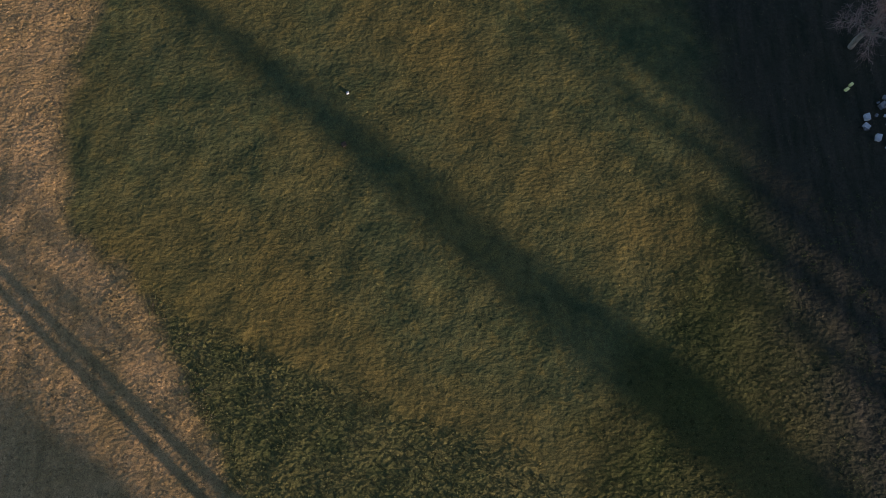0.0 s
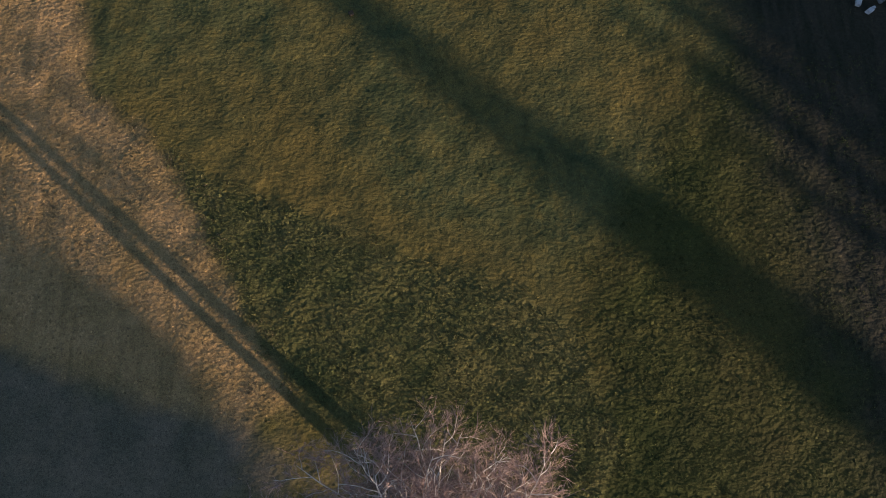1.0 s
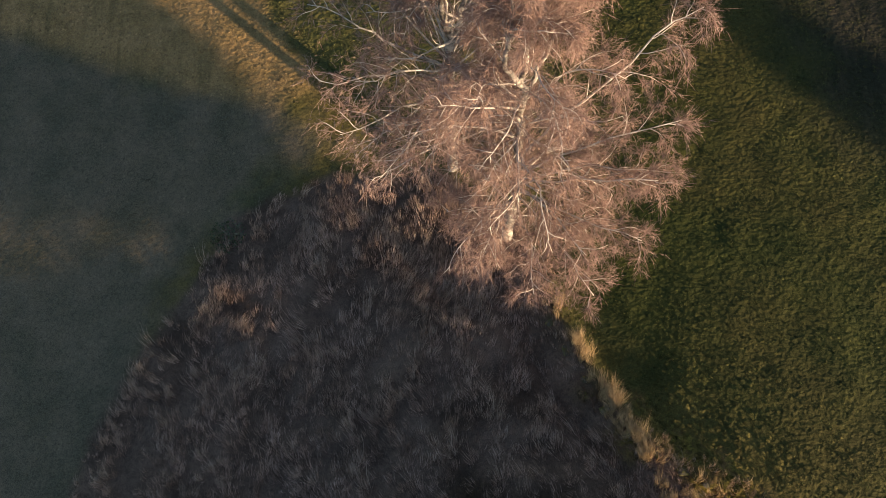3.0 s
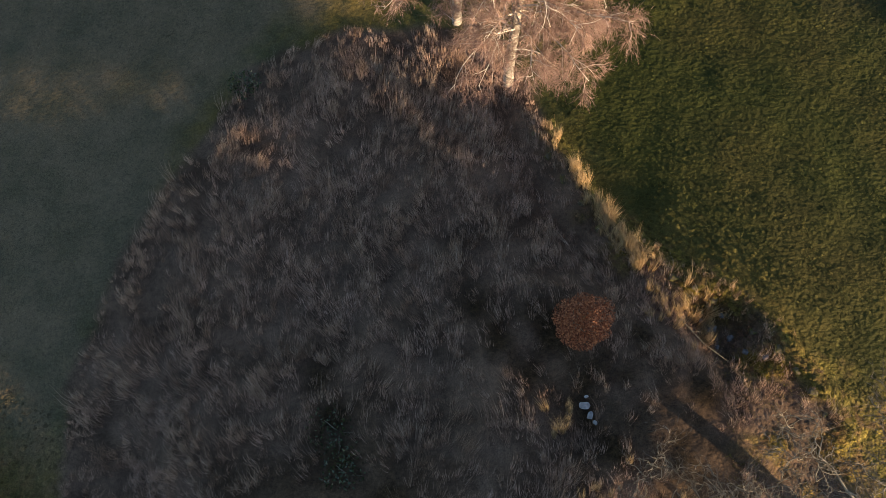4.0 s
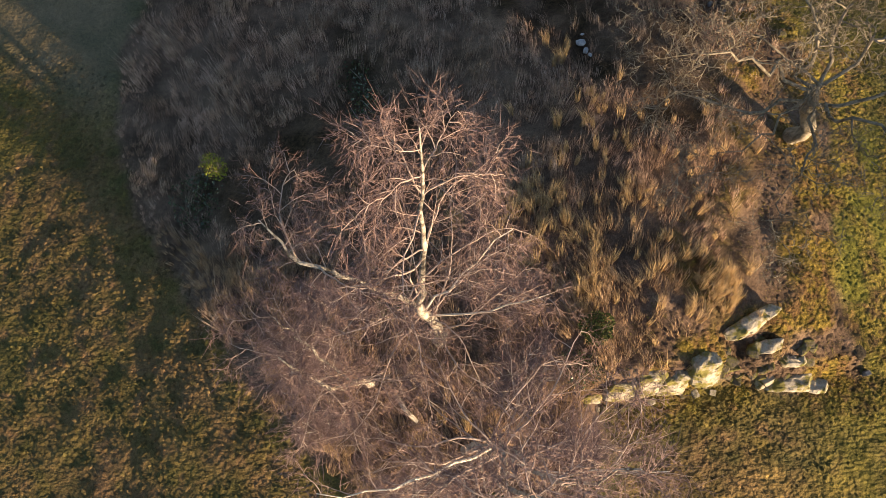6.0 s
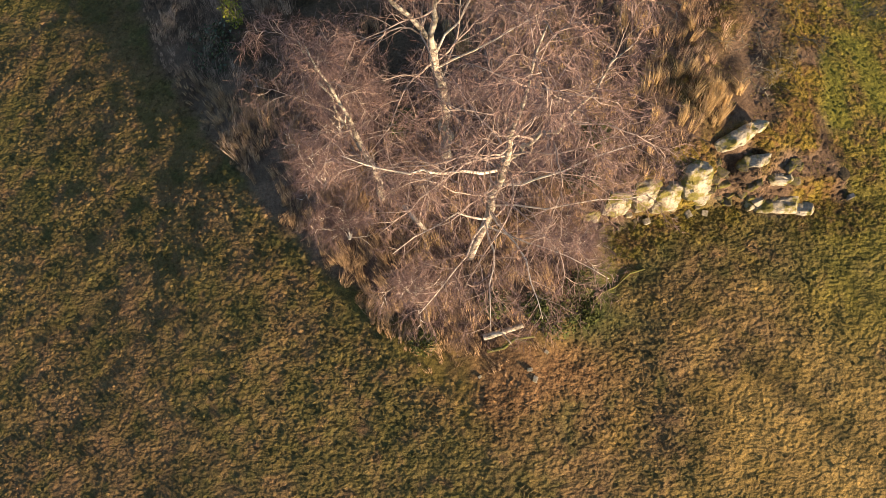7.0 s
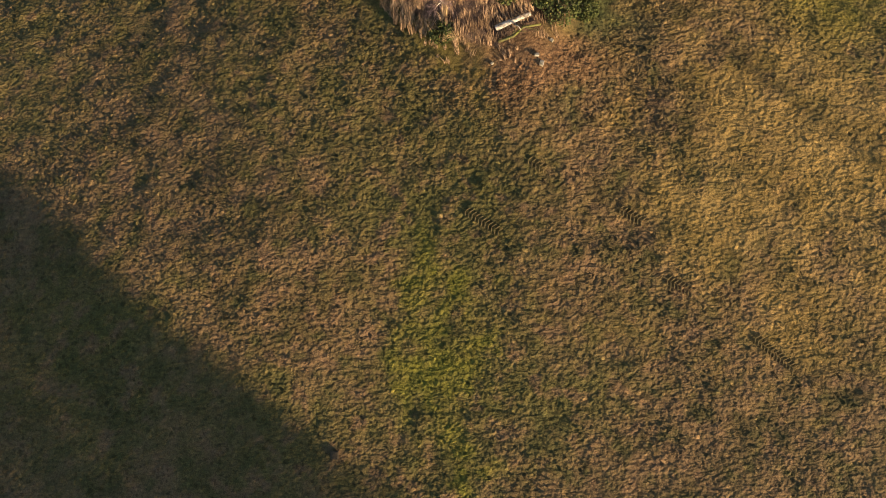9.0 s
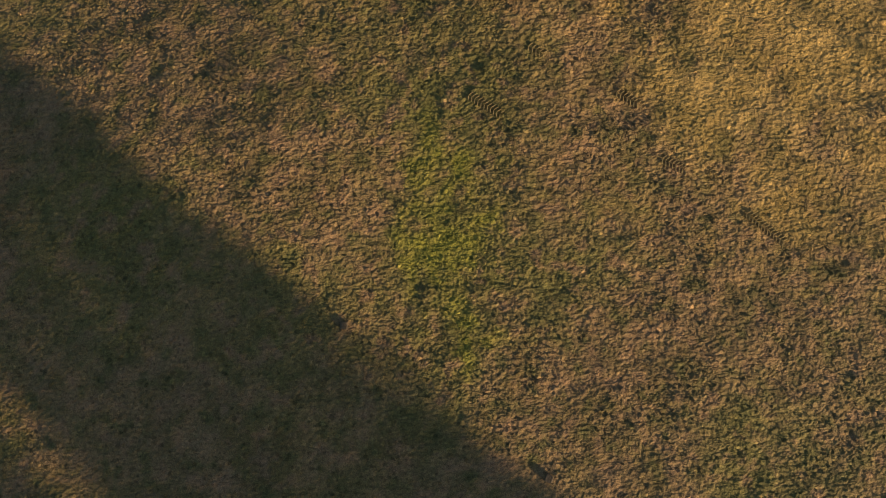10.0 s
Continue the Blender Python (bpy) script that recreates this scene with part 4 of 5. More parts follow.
tree("oak_tree", "wide low-forked bare oak with crooked grey limbs at the ledge", "tree", on(11.3, -31.9),
     [[(*on(11.3, -31.9), 0.34), (10.9, -31.9, 3.2, 0.26), (10.2, -31.9, 4.8, 0.16), (9.7, -31.9, 5.6, 0.09)],
      [(9.7, -31.9, 5.6, 0.071), (7.8, -31.6, 6.6, 0.054), (5.9, -31.4, 7.0, 0.028), (4.2, -31.2, 6.8, 0.012)],
      [(10.2, -31.9, 4.8, 0.065), (7.6, -32.6, 5.4, 0.050), (5.0, -32.2, 6.0, 0.024), (3.6, -32.8, 5.8, 0.012)],
      [(9.7, -31.9, 5.6, 0.071), (8.9, -30.9, 7.4, 0.048), (8.1, -28.9, 8.0, 0.019), (7.4, -28.0, 8.2, 0.012)],
      [(9.7, -31.9, 5.6, 0.071), (10.2, -30.4, 6.8, 0.050), (10.8, -28.4, 7.0, 0.019), (10.8, -26.8, 6.8, 0.012)],
      [(10.0, -31.9, 5.2, 0.071), (11.6, -31.0, 7.0, 0.048), (13.2, -29.4, 8.2, 0.019), (14.2, -28.0, 8.4, 0.012)],
      [(10.4, -31.9, 4.4, 0.071), (11.4, -33.4, 6.0, 0.048), (12.2, -35.4, 6.4, 0.019), (12.6, -37.0, 6.0, 0.012)],
      [(10.6, -31.9, 4.0, 0.065), (9.6, -34.0, 4.8, 0.041), (8.6, -35.6, 4.8, 0.019), (8.2, -37.0, 4.2, 0.012)],
      [(9.7, -31.9, 5.6, 0.054), (7.9, -30.6, 6.4, 0.028), (5.6, -29.9, 6.6, 0.015), (4.4, -29.2, 6.2, 0.012)],
      [(10.2, -31.9, 4.8, 0.054), (8.0, -33.4, 5.0, 0.028), (6.0, -34.4, 5.0, 0.015), (4.8, -35.0, 4.6, 0.012)],
      [(10.6, -31.9, 4.2, 0.077), (13.0, -32.2, 6.0, 0.048), (15.4, -32.6, 7.6, 0.015), (16.8, -32.6, 8.2, 0.012)]],
     110, 2.1, 0.3, 2, OMATS, 0.1, twig=(0.42, 0.05, 0.008, 4), rise=(0.0, 0.8), even=True, girth=1.25, crook=0.16, subs=6, brush=4, wander=0.34, thick=1.9)


def spruce(base, tall, wide, seed):
    root = thing("spruce_tree", "dark green spruce of the wood's edge beyond the field", "tree", base, "spruces at the wood's edge", turn=seed * 47.0)
    g = Geo()
    g.tube([(0, 0, 0), (0, 0, tall * 0.5), (0, 0, tall)], [tall * 0.014, tall * 0.009, 0.02], 7)
    part("trunk", g.mesh("trunk", OAK), root)
    n = int(tall * wide * 34)
    f = RNG.uniform(0.06, 1.0, n) ** 0.85
    a = RNG.uniform(0, 2 * math.pi, n)
    r = wide * (1 - f) ** 0.85 * RNG.uniform(0.2, 1.0, n) ** 0.6 * (0.85 + 0.25 * np.sin(a * 5 + f * 60))
    c = np.stack([np.cos(a) * r, np.sin(a) * r, tall * f - r * 0.25], 1)
    v, q = leaves(c, RNG.uniform(0.35, 0.8, n) * (1.15 - 0.6 * f), 0.5)
    tagged(part("crown", mesh_of("crown", v, q, None, NEEDLE, True), root), kind="stuff")


def sun_side(s, p):
    """A place by how far it lies down the sunbeam, and across it."""
    return -0.741 * s + 0.672 * p, 0.672 * s + 0.741 * p


for n, (s, p, tall, wide) in enumerate(((-130, 6.0, 26.0, 6.2), (-130, 9.7, 19.6, 4.8), (-130, 11.5, 20.9, 5.2), (-130, 13.4, 21.6, 5.6), (-130, 15.4, 22.4, 5.8), (-131, 17.4, 24.4, 6.0), (-127, 18.8, 26.4, 6.4), (-133, 20.2, 28.0, 6.6), (-128, 22.0, 28.5, 6.6),
                                         (-132, 24.4, 28, 5.0), (-127, 27.5, 28, 4.8), (-132, 31, 28, 4.8), (-128, 34.5, 29, 5.0), (-133, 38, 28, 5.0), (-150, -55.7, 33, 7.6), (-151, -60.8, 32, 7.2), (-149, -67.6, 32, 7.0))):
    spruce(on(*sun_side(s, p)), tall, wide, n)


def pine(base, tall, wide, low, seed):
    """A tall pine out of view, added to block the sun: a bare leaning trunk under a broad crown of needle clumps."""
    root = thing("shade_pine", "unseen tall pine, bare trunk and broad dark crown, added for shade", "tree", base, "pines beyond the oak", turn=seed * 61.0)
    g = Geo()
    g.tube([(0, 0, -0.2), (0.1, 0, tall * 0.45), (0, 0.15, tall * 0.96)], [0.16, 0.12, 0.04], 8)
    part("trunk", g.mesh("trunk", OAK), root)
    pads = []
    for k in range(30):
        f = RNG.uniform(0, 1)
        a, r = k * 2.399, wide * (0.35 + 0.6 * math.sin(math.pi * (0.15 + 0.8 * f))) * RNG.uniform(0.3, 0.9)
        c = Vector((math.cos(a) * r, math.sin(a) * r, low + 0.6 + (tall - low - 0.6) * f))
        g = Geo()
        g.tube([(0, 0, c.z - 0.1 * r), c], [0.06, 0.02], 4)
        part("limb", g.mesh("limb", OAK), root)
        pads.append(np.array(c) + RNG.normal(0, 1, (190, 3)) * [wide * 0.28, wide * 0.28, 0.3])
    c = np.concatenate(pads)
    v, q = leaves(c, RNG.uniform(0.35, 0.7, len(c)), 0.6)
    tagged(part("crown", mesh_of("crown", v, q, None, NEEDLE, True), root), kind="stuff")


# Unseen shade casters; crown heights set which ground loses the sun.
for n, (s, p, tall, wide, low) in enumerate(((-110, -14.5, 20.0, 2.9, 17.8), (-110, -17.9, 19.9, 2.4, 18.6), (-111, -20.9, 20.7, 2.8, 19.4), (-110, -24.3, 20.7, 2.8, 19.5), (-111, -29.4, 20.9, 2.0, 18.9))):
    pine(on(*sun_side(s, p)), tall, wide, low, n)


# ---- rocks ----
def rock_mesh(size, seed, blocky=0.5, cuts=4):
    """A broken block of stone: the faceted hull of points thrown near a box's walls, with worn edges."""
    rng = np.random.default_rng(seed + 500)
    corner = np.array([(a, b, c) for a in (-1, 1) for b in (-1, 1) for c in (-1, 1)], float) * rng.uniform(0.62 + 0.2 * blocky, 1.0, (8, 3))
    p = rng.uniform(-1, 1, (3 * cuts, 3))
    p /= np.linalg.norm(p, axis=1, keepdims=True)
    p = np.concatenate([corner, p * rng.uniform(0.95, 1.1, (len(p), 1))])
    bm = bmesh.new()
    for q in p * np.array(size) / 2:
        bm.verts.new(q)
    bmesh.ops.convex_hull(bm, input=bm.verts[:])
    bmesh.ops.delete(bm, geom=[v for v in bm.verts if not v.link_faces], context="VERTS")
    bmesh.ops.bevel(bm, geom=bm.edges[:], offset=0.045 * min(size), segments=1, affect="EDGES")
    me = bpy.data.meshes.new("rock")
    bm.to_mesh(me)
    bm.free()
    me.materials.append(ROCK)
    return me


def rock(at, size, turn, label, group, tilt=0.0, seed=0, blocky=0.5, cuts=4, mat=None):
    ob = new("rock", rock_mesh(size, seed, blocky, cuts))
    ob.matrix_world = pose(*at, tilt, 0, turn)
    if mat:
        ob.data.materials[0] = mat
    return tagged(ob, label, "rock", group)


def grey_stone():
    m, nt, b = material("grey_stone", 0.7, 0.3)
    n1 = noise_at(nt, 4.0, 4)
    nt.links.new(mix(nt, ramp(nt, n1, 0.35, 0.65), (0.24, 0.24, 0.25), (0.46, 0.46, 0.47)), b.inputs["Base Color"])
    bump(nt, b, n1, 0.5, 0.04)
    return m


GREY = grey_stone()
DARKSTONE = bark_material("dark_stone", (0.17, 0.17, 0.18), (0.06, 0.055, 0.05), 3.0, 0.4, 0.62)
SLAB = "pale weathered rock slab of the low cliff"
def mossy_stone():
    m, nt, b = material("mossy_stone", 0.9, 0.15)
    n1, n2 = noise_at(nt, 3.0, 5, 0.65), noise_at(nt, 9.0, 4, 0.7)
    col = mix(nt, ramp(nt, n1, 0.42, 0.55), (0.11, 0.092, 0.068), (0.125, 0.115, 0.026))
    nt.links.new(mix(nt, ramp(nt, n2, 0.45, 0.7), col, (0.05, 0.042, 0.03)), b.inputs["Base Color"])
    bump(nt, b, n2, 0.9, 0.08)
    return m


MOSSROCK = mossy_stone()
rr = random.Random(4)
def strata_mesh(wide, deep, tall, seed):
    """A split block of bedded stone: a broken hull whose faces step in and out along the beds."""
    me = rock_mesh((wide, deep, tall), seed, -0.6, 9)
    bm = bmesh.new()
    bm.from_mesh(me)
    bmesh.ops.subdivide_edges(bm, edges=bm.edges[:], cuts=2, use_grid_fill=True)
    bmesh.ops.triangulate(bm, faces=bm.faces[:])
    long = [e for e in bm.edges if e.calc_length() > 0.12]
    bmesh.ops.subdivide_edges(bm, edges=long, cuts=2)
    bmesh.ops.triangulate(bm, faces=bm.faces[:])
    bm.normal_update()
    for v in bm.verts:
        c = v.co + Vector((seed * 3.7, 0, 0))
        bed = noise.noise(Vector((c.x * 0.8, c.y * 0.8, c.z * 7.0)))
        crack = noise.noise(Vector((c.x * 3.0, c.y * 3.0, c.z * 1.2)))
        rough = noise.noise(c * 9.0)
        v.co += v.normal * (0.045 * (1 if bed > 0.05 else -0.6) * abs(bed) ** 0.4 + 0.045 * crack + 0.02 * rough)
    bm.to_mesh(me)
    bm.free()
    return me


def strata(x, y, size, turn, tilt, label, group, mat, seed, sink=0.2):
    ob = new("rock", strata_mesh(*size, seed))
    ob.data.materials[0] = mat
    ob.matrix_world = pose(*on(x, y, size[2] * 0.42 - sink), tilt, 0, turn)
    return tagged(ob, label, "rock", group)


for n, (x, y, w, d, h, turn, tilt) in enumerate(((2.6, -41.6, 1.05, 0.8, 1.1, 14, -26), (3.5, -41.3, 1.05, 0.9, 1.4, -8, -32), (4.4, -41.05, 1.15, 1.0, 1.7, 7, -36), (5.35, -41.1, 1.15, 1.0, 1.7, -5, -30), (6.25, -40.8, 1.15, 1.0, 1.7, 9, -34), (6.9, -41.0, 0.6, 0.7, 1.1, -14, -26),
                                               (3.7, -40.8, 0.7, 0.6, 0.7, 20, -20), (5.2, -40.45, 0.9, 0.6, 0.7, -12, -20), (6.5, -40.3, 0.6, 0.5, 0.6, 10, -20))):
    strata(x, y, (w, d, h), turn, tilt, SLAB, "cliff rocks", ROCK, n, 0.85)
for n, (x, y, w, d, h, turn, tilt) in enumerate(((7.75, -39.4, 2.0, 0.6, 0.55, 27, -8), (8.5, -39.0, 1.0, 0.5, 0.4, 32, -6), (8.6, -40.15, 1.3, 0.5, 0.45, 5, -10), (9.8, -40.55, 1.1, 0.55, 0.4, -8, -12))):
    strata(x, y, (w, d, h), turn, tilt, "pale jutting rock ledge over dark hollows", "ledge rocks", ROCK, n + 20, 0.14)
for n, (x, y, w, d, h, turn) in enumerate(((10.0, -41.35, 1.9, 0.7, 0.6, 2), (11.0, -41.5, 1.1, 0.6, 0.5, -12), (9.1, -41.2, 0.8, 0.6, 0.5, 15))):
    strata(x, y, (w, d, h), turn, -18, "low pale outcrop of bedded rock at the cliff's end", "cliff rocks", ROCK, n + 40, 0.3)
for n in range(26):
    x = rr.uniform(6.9, 10.8)
    y = -40.9 + rr.uniform(-0.5, 1.1) + 0.25 * (9 - x) * 0.4
    w = rr.uniform(0.22, 0.5)
    rock(on(x, y, 0.02), (w * 1.2, w * 0.8, w * 0.6), rr.uniform(0, 180), "dark mossy block wedged in the low cliff", "cliff rocks", -12, 200 + n, -1.0, 8, MOSSROCK)
for n in range(14):
    x = 2.4 + 0.36 * n + rr.uniform(-0.15, 0.15)
    w = rr.uniform(0.16, 0.36)
    rock(on(x, float(cliff_line(np.array([x]))[0]) + rr.uniform(-0.25, 0.3), 0.0), (w, w * 0.8, w * 0.6), rr.uniform(0, 180), "broken stone fallen at the cliff's foot", "fallen stones", 0, 240 + n, 0.4, 4, ROCK if n % 2 else MOSSROCK)
for n in range(16):
    k = n / 16 * (len(LEDGE) - 1.01)
    i = int(k)
    a, b = LEDGE[i], LEDGE[i + 1]
    f = k - i
    x, y = a[0] + (b[0] - a[0]) * f - 0.35, a[1] + (b[1] - a[1]) * f - 0.2
    w = 0.35 + 0.3 * ((n * 7) % 5) / 5
    rock(on(x, y, -0.02), (w * 0.8, w * 0.6, w * 0.5), n * 50, "half-buried mossy wall stone in the turf bank", "wall stones", 8, n + 30, -1.2, 8, MOSSROCK)
for n, (dx, dy, w) in enumerate(((0, 0, 0.75), (0.8, -0.5, 0.6), (0.5, 0.6, 0.5), (-0.5, 0.4, 0.45), (1.3, -1.2, 0.55), (1.9, -1.5, 0.5), (0.2, -0.9, 0.4))):
    rock(on(8.6 + dx * 0.8, -24.9 + dy * 0.8, 0.04), (w * 0.55, w * 0.4, w * 0.26), n * 40, "dark grey boulder in a pit of the bank", "pit boulders", 12, n + 50, -1.6, 9, DARKSTONE)
for n, (x, y, w) in enumerate(((3.25, -27.6, 0.42), (3.42, -27.95, 0.3), (3.55, -28.2, 0.2), (3.3, -27.3, 0.16))):
    rock(on(x, y, 0.10), (w, w * 0.7, w * 0.4), n * 70, "pale grey stone showing through dead grass", "hollow stones", 10, n + 60, -1.6, 9, GREY)
for n in range(30):
    a, r = RNG.uniform(0, 6.28), 1.15 * math.sqrt(RNG.uniform(0, 1))
    w = RNG.uniform(0.12, 0.36)
    rock(on(19.5 + math.cos(a) * r, 11.4 + math.sin(a) * r * 1.1, 0.1 + 0.25 * max(0, 1 - r)), (w, w * 0.75, w * 0.6), n * 33, "grey field stone in a cleared heap", "stone heap", 0, n + 70, 0.6, 3, DARKSTONE if n % 3 else GREY)
PALE, pnt, pb = material("yellow_plastic", 0.5, 0.4)
pb.inputs["Base Color"].default_value = (0.62, 0.60, 0.22, 1)
for n, (x, y) in enumerate(((18.0, 12.9), (18.22, 13.12))):
    rock(on(x, y, 0.12), (0.20, 0.14, 0.14), 35, "small pale yellow block lying on the grass", "yellow blocks", 0, n + 95, 0.8, 2, PALE)
rock(on(-4.1, 13.8, 0.05), (0.14, 0.12, 0.10), 20, "small white stone lying in the meadow", "", 0, 99, 0.4, 3, GREY)
rock(on(13.0, -41.1, 0.15), (0.24, 0.2, 0.36), 20, "upright grey marker stone in the grass", "", 0, 97, 0.5, 3, DARKSTONE)
for n, (x, y, w) in enumerate(((-0.1, -47.4, 0.22), (0.1, -47.75, 0.26), (0.55, -46.8, 0.2), (-1.9, -47.6, 0.15))):
    rock(on(x, y, 0.05), (w, w * 0.7, w * 0.5), n * 70, "small pale stone at the field's edge", "edge stones", 0, n + 110, 0.4, 3)

# ---- molehills, a dark earth lump and tyre marks ----
EARTH, ent, eb = material("dark_earth", 0.95, 0.1)
en = noise_at(ent, 14, 4)
ent.links.new(mix(ent, ramp(ent, en, 0.3, 0.7), (0.030, 0.024, 0.017), (0.070, 0.055, 0.038)), eb.inputs["Base Color"])
bump(ent, eb, en, 0.8, 0.05)
TROD, tnt, tb = material("trodden_earth", 0.95, 0.1)
tn = noise_at(tnt, 14, 4)
tnt.links.new(mix(tnt, ramp(tnt, tn, 0.3, 0.7), (0.085, 0.066, 0.030), (0.150, 0.112, 0.052)), tb.inputs["Base Color"])
for n, (x, y, w) in enumerate(((-8.7, -62.9, 0.34), (-0.7, -69.2, 0.34), (-4.25, 11.3, 0.25))):
    ob = new("molehill", rock_mesh((w, w, w * 0.7), n + 120, 0.1, 4))
    ob.data.materials[0] = EARTH
    ob.matrix_world = pose(*on(x, y, 0.08), 0, 0, n * 60)
    tagged(ob, "small dark mound of earth in the grass", "molehill", "molehills")
# Low flat lump of dark earth, north-west of the marker stone.
ob = new("burrow", rock_mesh((0.5, 0.78, 0.16), 140, -2.2, 12))
ob.data.materials[0] = EARTH
ob.matrix_world = pose(*on(12.45, -40.3, 0.02), 0, 0, 30)
tagged(ob, "flat dark lump of earth beside the marker stone", "burrow")
for a, b in (((-3.2, -53.5), (-1.8, -54.5)), ((-0.6, -51.6), (0.15, -52.05)), ((3.0, -53.7), (4.1, -54.4)), ((4.7, -56.6), (5.75, -57.2)), ((6.6, -57.2), (7.0, -57.6)), ((8.0, -59.0), (9.5, -60.3))):
    a, b = Vector((*a, 0)), Vector((*b, 0))
    d = (b - a).normalized()
    side = Vector((-d.y, d.x, 0))
    g = Geo()
    m = int((b - a).length / 0.15)
    for k in range(m):
        c = a.lerp(b, k / m)
        for w in (-1, 1):
            p, q = c + side * 0.02 * w, c + side * 0.20 * w + d * 0.09
            zp, zq = on(p.x, p.y, 0.03)[2], on(q.x, q.y, 0.03)[2]
            g.tube([(p.x, p.y, zp), ((p.x + q.x) / 2, (p.y + q.y) / 2, (zp + zq) / 2 + 0.02), (q.x, q.y, zq)], [0.016, 0.024, 0.014], 5)
    tagged(new("tyre_mark", g.mesh("tyre_mark", TROD)), "chevron tractor tyre mark pressed into the grass", "tyre mark", "tyre marks", "stuff")


# ---- bushes ----
def bush(name, label, category, base, wide, tall, count, leaf, mat, stems, stem_mat, round_at=0.55, group="", flat=1.0):
    root = thing(name, label, category, base, group)
    for n in range(stems):
        a = n * 2.399
        g = Geo()
        tip = Vector((math.cos(a) * wide * 0.55, math.sin(a) * wide * 0.55, tall * RNG.uniform(0.6, 0.95)))
        g.tube([(0, 0, -0.1), (tip.x * 0.35, tip.y * 0.35, tip.z * 0.5), tip], [0.035, 0.022, 0.006], 5)
        part("stem", g.mesh("stem", stem_mat), root)
    n = count
    u = RNG.normal(size=(n, 3))
    u /= np.linalg.norm(u, axis=1, keepdims=True)
    r = RNG.uniform(0, 1, n) ** 0.33
    lump = 0.8 + 0.35 * (lattice(u[:, 0] * 2.5 + 9, u[:, 1] * 2.5 + u[:, 2] * 2 + 9, 61))
    c = u * (r * lump)[:, None]
    low = np.where(c[:, 2] < 0, round_at, 1 - round_at) * tall
    c = np.stack([c[:, 0] * wide, c[:, 1] * wide, round_at * tall + c[:, 2] * low], 1)
    v, q = leaves(c, leaf * RNG.uniform(0.6, 1.3, n), flat)
    tagged(part("foliage", mesh_of("foliage", v, q, None, mat, True), root), kind="stuff")
    return root


bush("beech_bush", "rounded young beech holding rust-orange winter leaves", "bush", on(3.15, -24.75), 1.0, 3.9, 6500, 0.046, RUST, 14, OAK)
bush("pine_sapling", "small yellow-green conifer standing in the dead grass", "sapling", on(-11.6, -32.3), 0.48, 2.1, 520, 0.05, LIME, 5, OAK, 0.5)
bush("green_shrub", "small leafy green shrub above the cliff", "shrub", on(2.4, -39.4), 0.6, 1.25, 1100, 0.06, FIR, 4, OAK)
bush("green_shrub", "small leafy green shrub under the birches", "shrub", on(-4.4, -38.2), 0.6, 1.0, 700, 0.06, FIR, 4, OAK)
for x, y, w, h in ((1.9, -44.4, 0.75, 1.2), (1.0, -45.6, 0.85, 1.0), (0.2, -45.2, 0.6, 0.9), (-1.2, -45.0, 0.6, 0.8), (2.1, -45.4, 0.6, 0.7), (-3.9, -46.2, 0.6, 0.5)):
    bush("juniper", "dark green juniper shrub at the knoll's foot", "shrub", on(x, y), w, h, 1100, 0.06, FIR, 3, OAK, 0.4, "junipers")
for n, (x, y, w, k) in enumerate(((-5.8, -28.3, 1.3, 900), (-5.4, -29.8, 1.0, 600), (-12.2, -33.4, 1.5, 1200), (-10.3, -13.1, 0.8, 500), (0.2, -37.0, 0.9, 400), (2.0, -40.6, 0.8, 600))):
    bush("bramble", "dark glossy bramble patch sunk in the dead grass", "bramble", on(x, y, -0.05), w, 0.4, k, 0.055, GLOSSY, 3, OAK, 0.4, "brambles", 0.5)
tree("hawthorn_bush", "bare pinkish hawthorn bush beside the stone heap", "bush", on(18.6, 15.0),
     [[(*on(18.6, 15.0), 0.14), (18.6, 15.0, 1.2, 0.10), (18.3, 15.6, 3.2, 0.03)], [(18.6, 15.0, 0.8, 0.07), (18.2, 14.6, 2.6, 0.02)], [(18.6, 15.0, 0.8, 0.07), (18.9, 13.6, 2.4, 0.02)]],
     18, 1.8, 0.25, 5, (OAK, OAK, TWIG, SPRAY), 0.1, twig=(0.3, 0.1, 0.008, 3), rise=(0.3, 1.0), subs=5, brush=4)


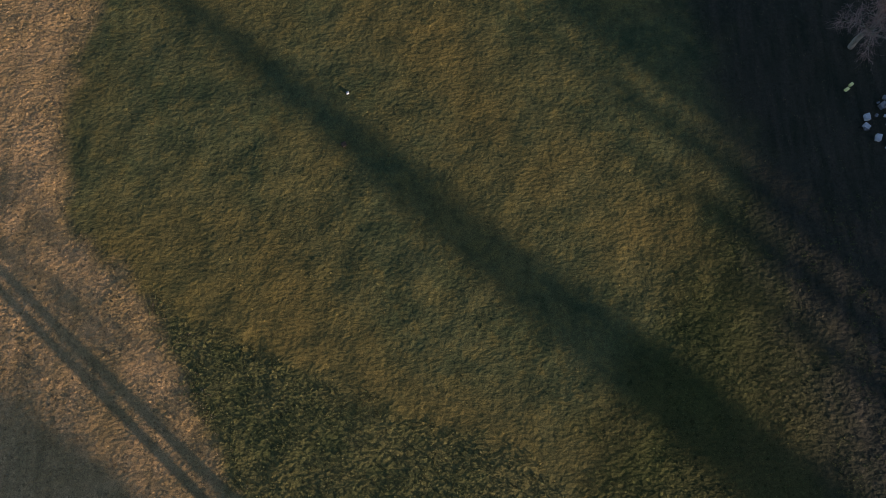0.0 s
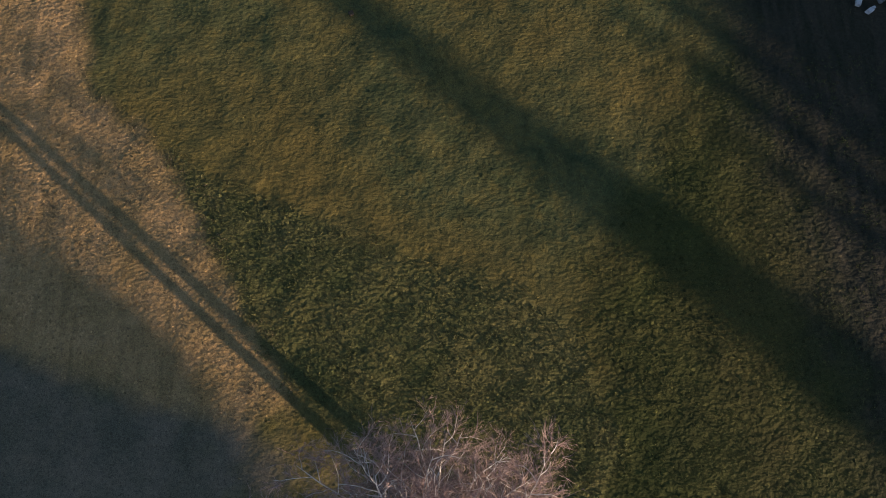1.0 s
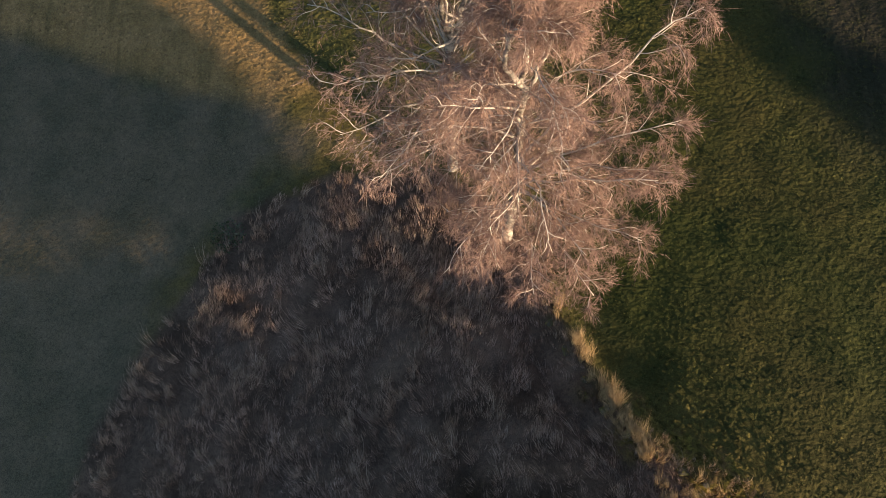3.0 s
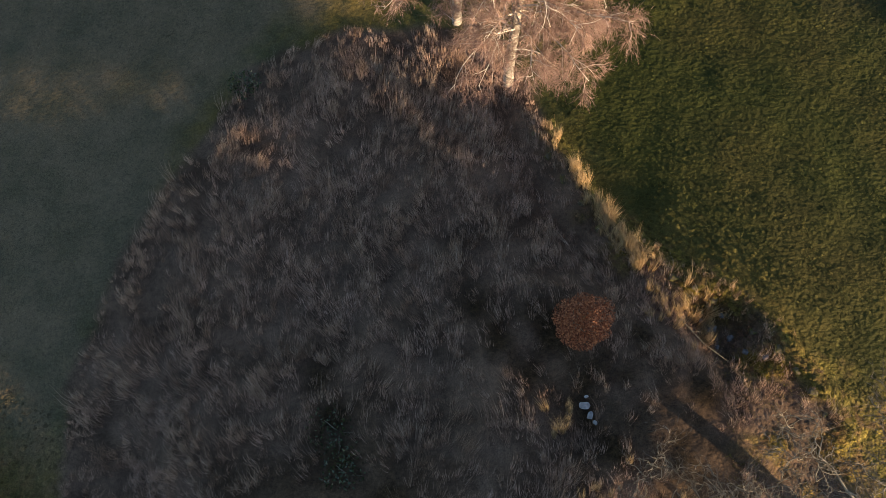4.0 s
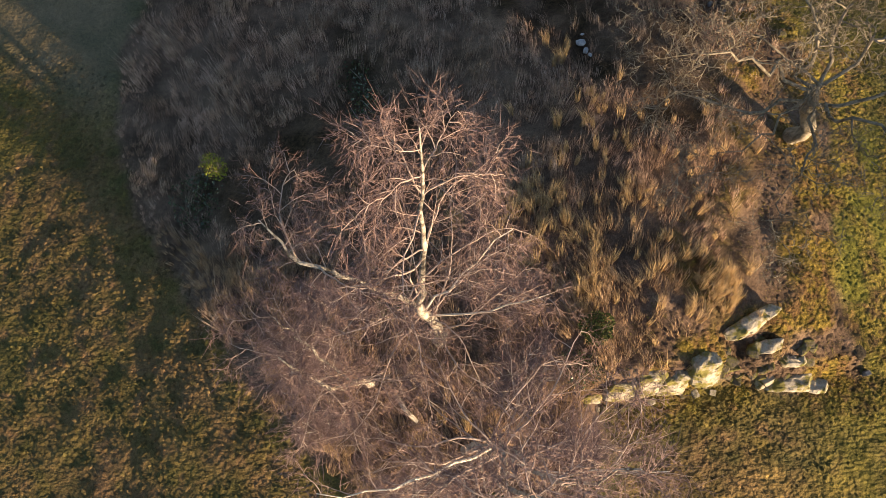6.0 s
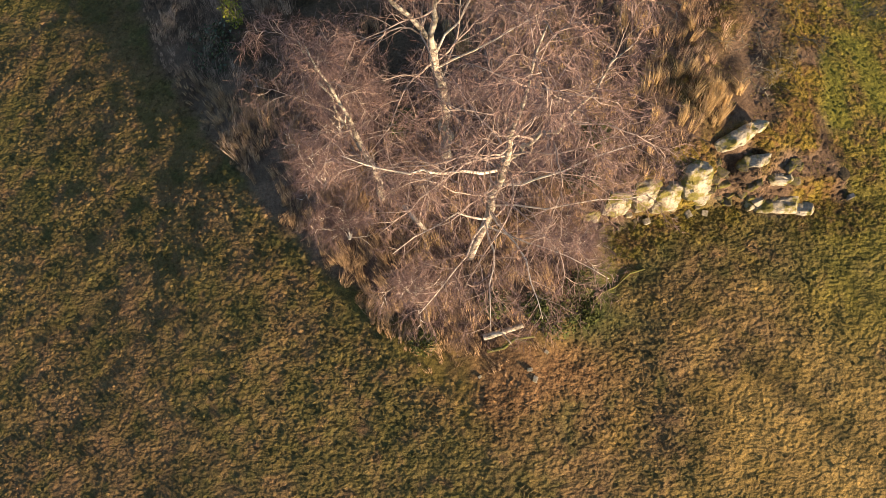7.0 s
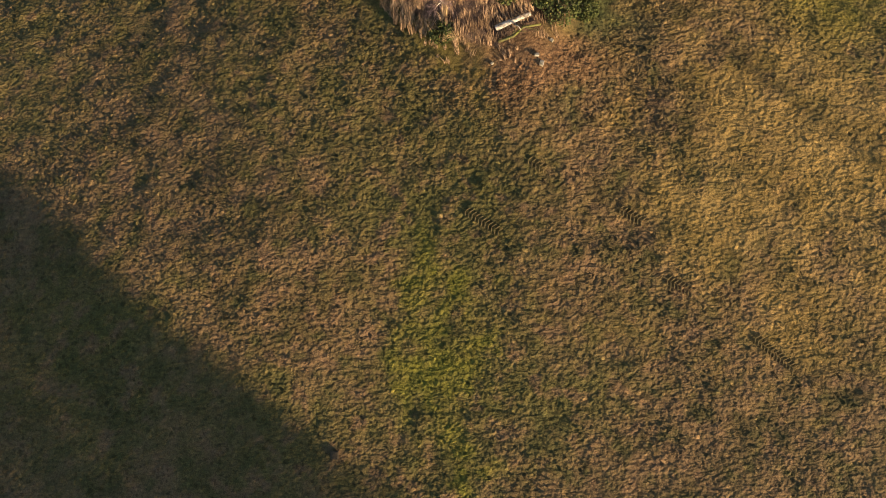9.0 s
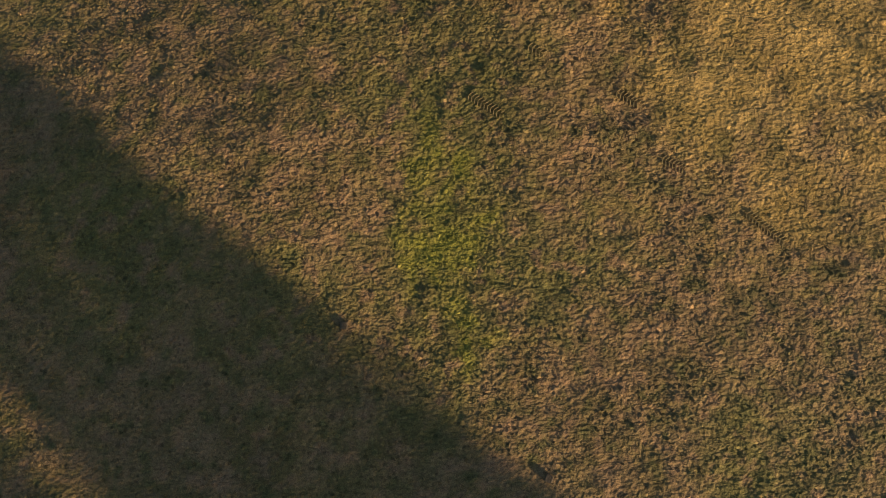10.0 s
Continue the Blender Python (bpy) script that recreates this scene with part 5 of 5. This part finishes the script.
for n, (x, y, z, w) in enumerate(((-7.6, -40.2, 3.0, 1.5), (-6.6, -42.3, 2.6, 1.4), (-4.2, -44.6, 2.6, 1.4), (-0.4, -40.8, 3.4, 1.6), (1.6, -43.2, 2.4, 1.4), (-0.6, -38.4, 3.0, 1.5), (-6.9, -38.2, 3.0, 1.5))):
    b = on(x, y)
    tree("birch_sapling", "thin young birch in the pinkish undergrowth", "sapling", b,
         [[(*b, 0.04), (x + 0.1, y, b[2] + z * 0.5, 0.03), (x, y + 0.1, b[2] + z, 0.008)], [(*b, 0.03), (x - 0.4, y + 0.3, b[2] + z * 0.85, 0.008)], [(*b, 0.03), (x + 0.5, y + 0.1, b[2] + z * 0.8, 0.008)]],
         9, w, 0.15, 6, (LIMB, LIMB, MAUVE, SPRAY), 0.15, "birch saplings", twig=(0.4, 0.2, 0.0078, 4), rise=(0.5, 1.2), subs=5, brush=4)


def log(name, label, pts, radius, mat, stubs=0):
    root = thing(name, label, "dead wood", pts[0])
    o = Vector(pts[0])
    g = Geo()
    line = [Vector(p) - o for p in pts]
    g.tube(line, [radius * (1 - 0.5 * i / len(line)) for i in range(len(line))], 8)
    part("stem", g.mesh("stem", mat), root)
    for n in range(stubs):
        p, d = along(line, 0.25 + 0.6 * n / max(1, stubs))
        b = bend(p, d + Vector((0.5 * (-1) ** n, 0.6 * (-1) ** n, 0.2)), 0.6, 4, 0.2, 0.2)
        g = Geo()
        g.tube(b, [radius * 0.4 * (1 - 0.2 * i) for i in range(5)], 5)
        part("stub", g.mesh("stub", mat), root)
    return root


MOSSWOOD = bark_material("moss_covered_wood", (0.115, 0.118, 0.026), (0.065, 0.058, 0.024), 6.0, 0.4, 0.65)
log("fallen_log", "bleached fallen birch log at the knoll's foot", [on(-1.7, -46.2, 0.12), on(-1.1, -46.05, 0.18), on(-0.3, -45.85, 0.2)], 0.13, BIRCH, 2)
log("fallen_branch", "fallen branch covered in bright green moss", [on(-1.6, -46.7, 0.08), on(-1.0, -46.6, 0.14), on(-0.6, -46.3, 0.16), on(0.1, -46.25, 0.2)], 0.07, MOSSWOOD, 4)
log("fallen_branch", "grey fallen branch lying across the pit", [on(7.2, -24.6, 0.25), on(7.9, -25.5, 0.35), on(8.8, -26.2, 0.25)], 0.024, OAK, 1)
log("fallen_branch", "mossy fallen branch lying on the grass below the cliff", [on(2.2, -45.2, 0.04), on(2.8, -44.65, 0.05), on(3.4, -44.4, 0.04), on(4.0, -43.9, 0.05), on(4.6, -43.75, 0.02)], 0.05, MOSSWOOD, 2)
log("fallen_log", "pale broken stem propped among the birches", [on(-4.5, -41.3, 0.2), on(-4.1, -41.9, 0.5), on(-3.7, -42.3, 0.3)], 0.10, BIRCH, 0)
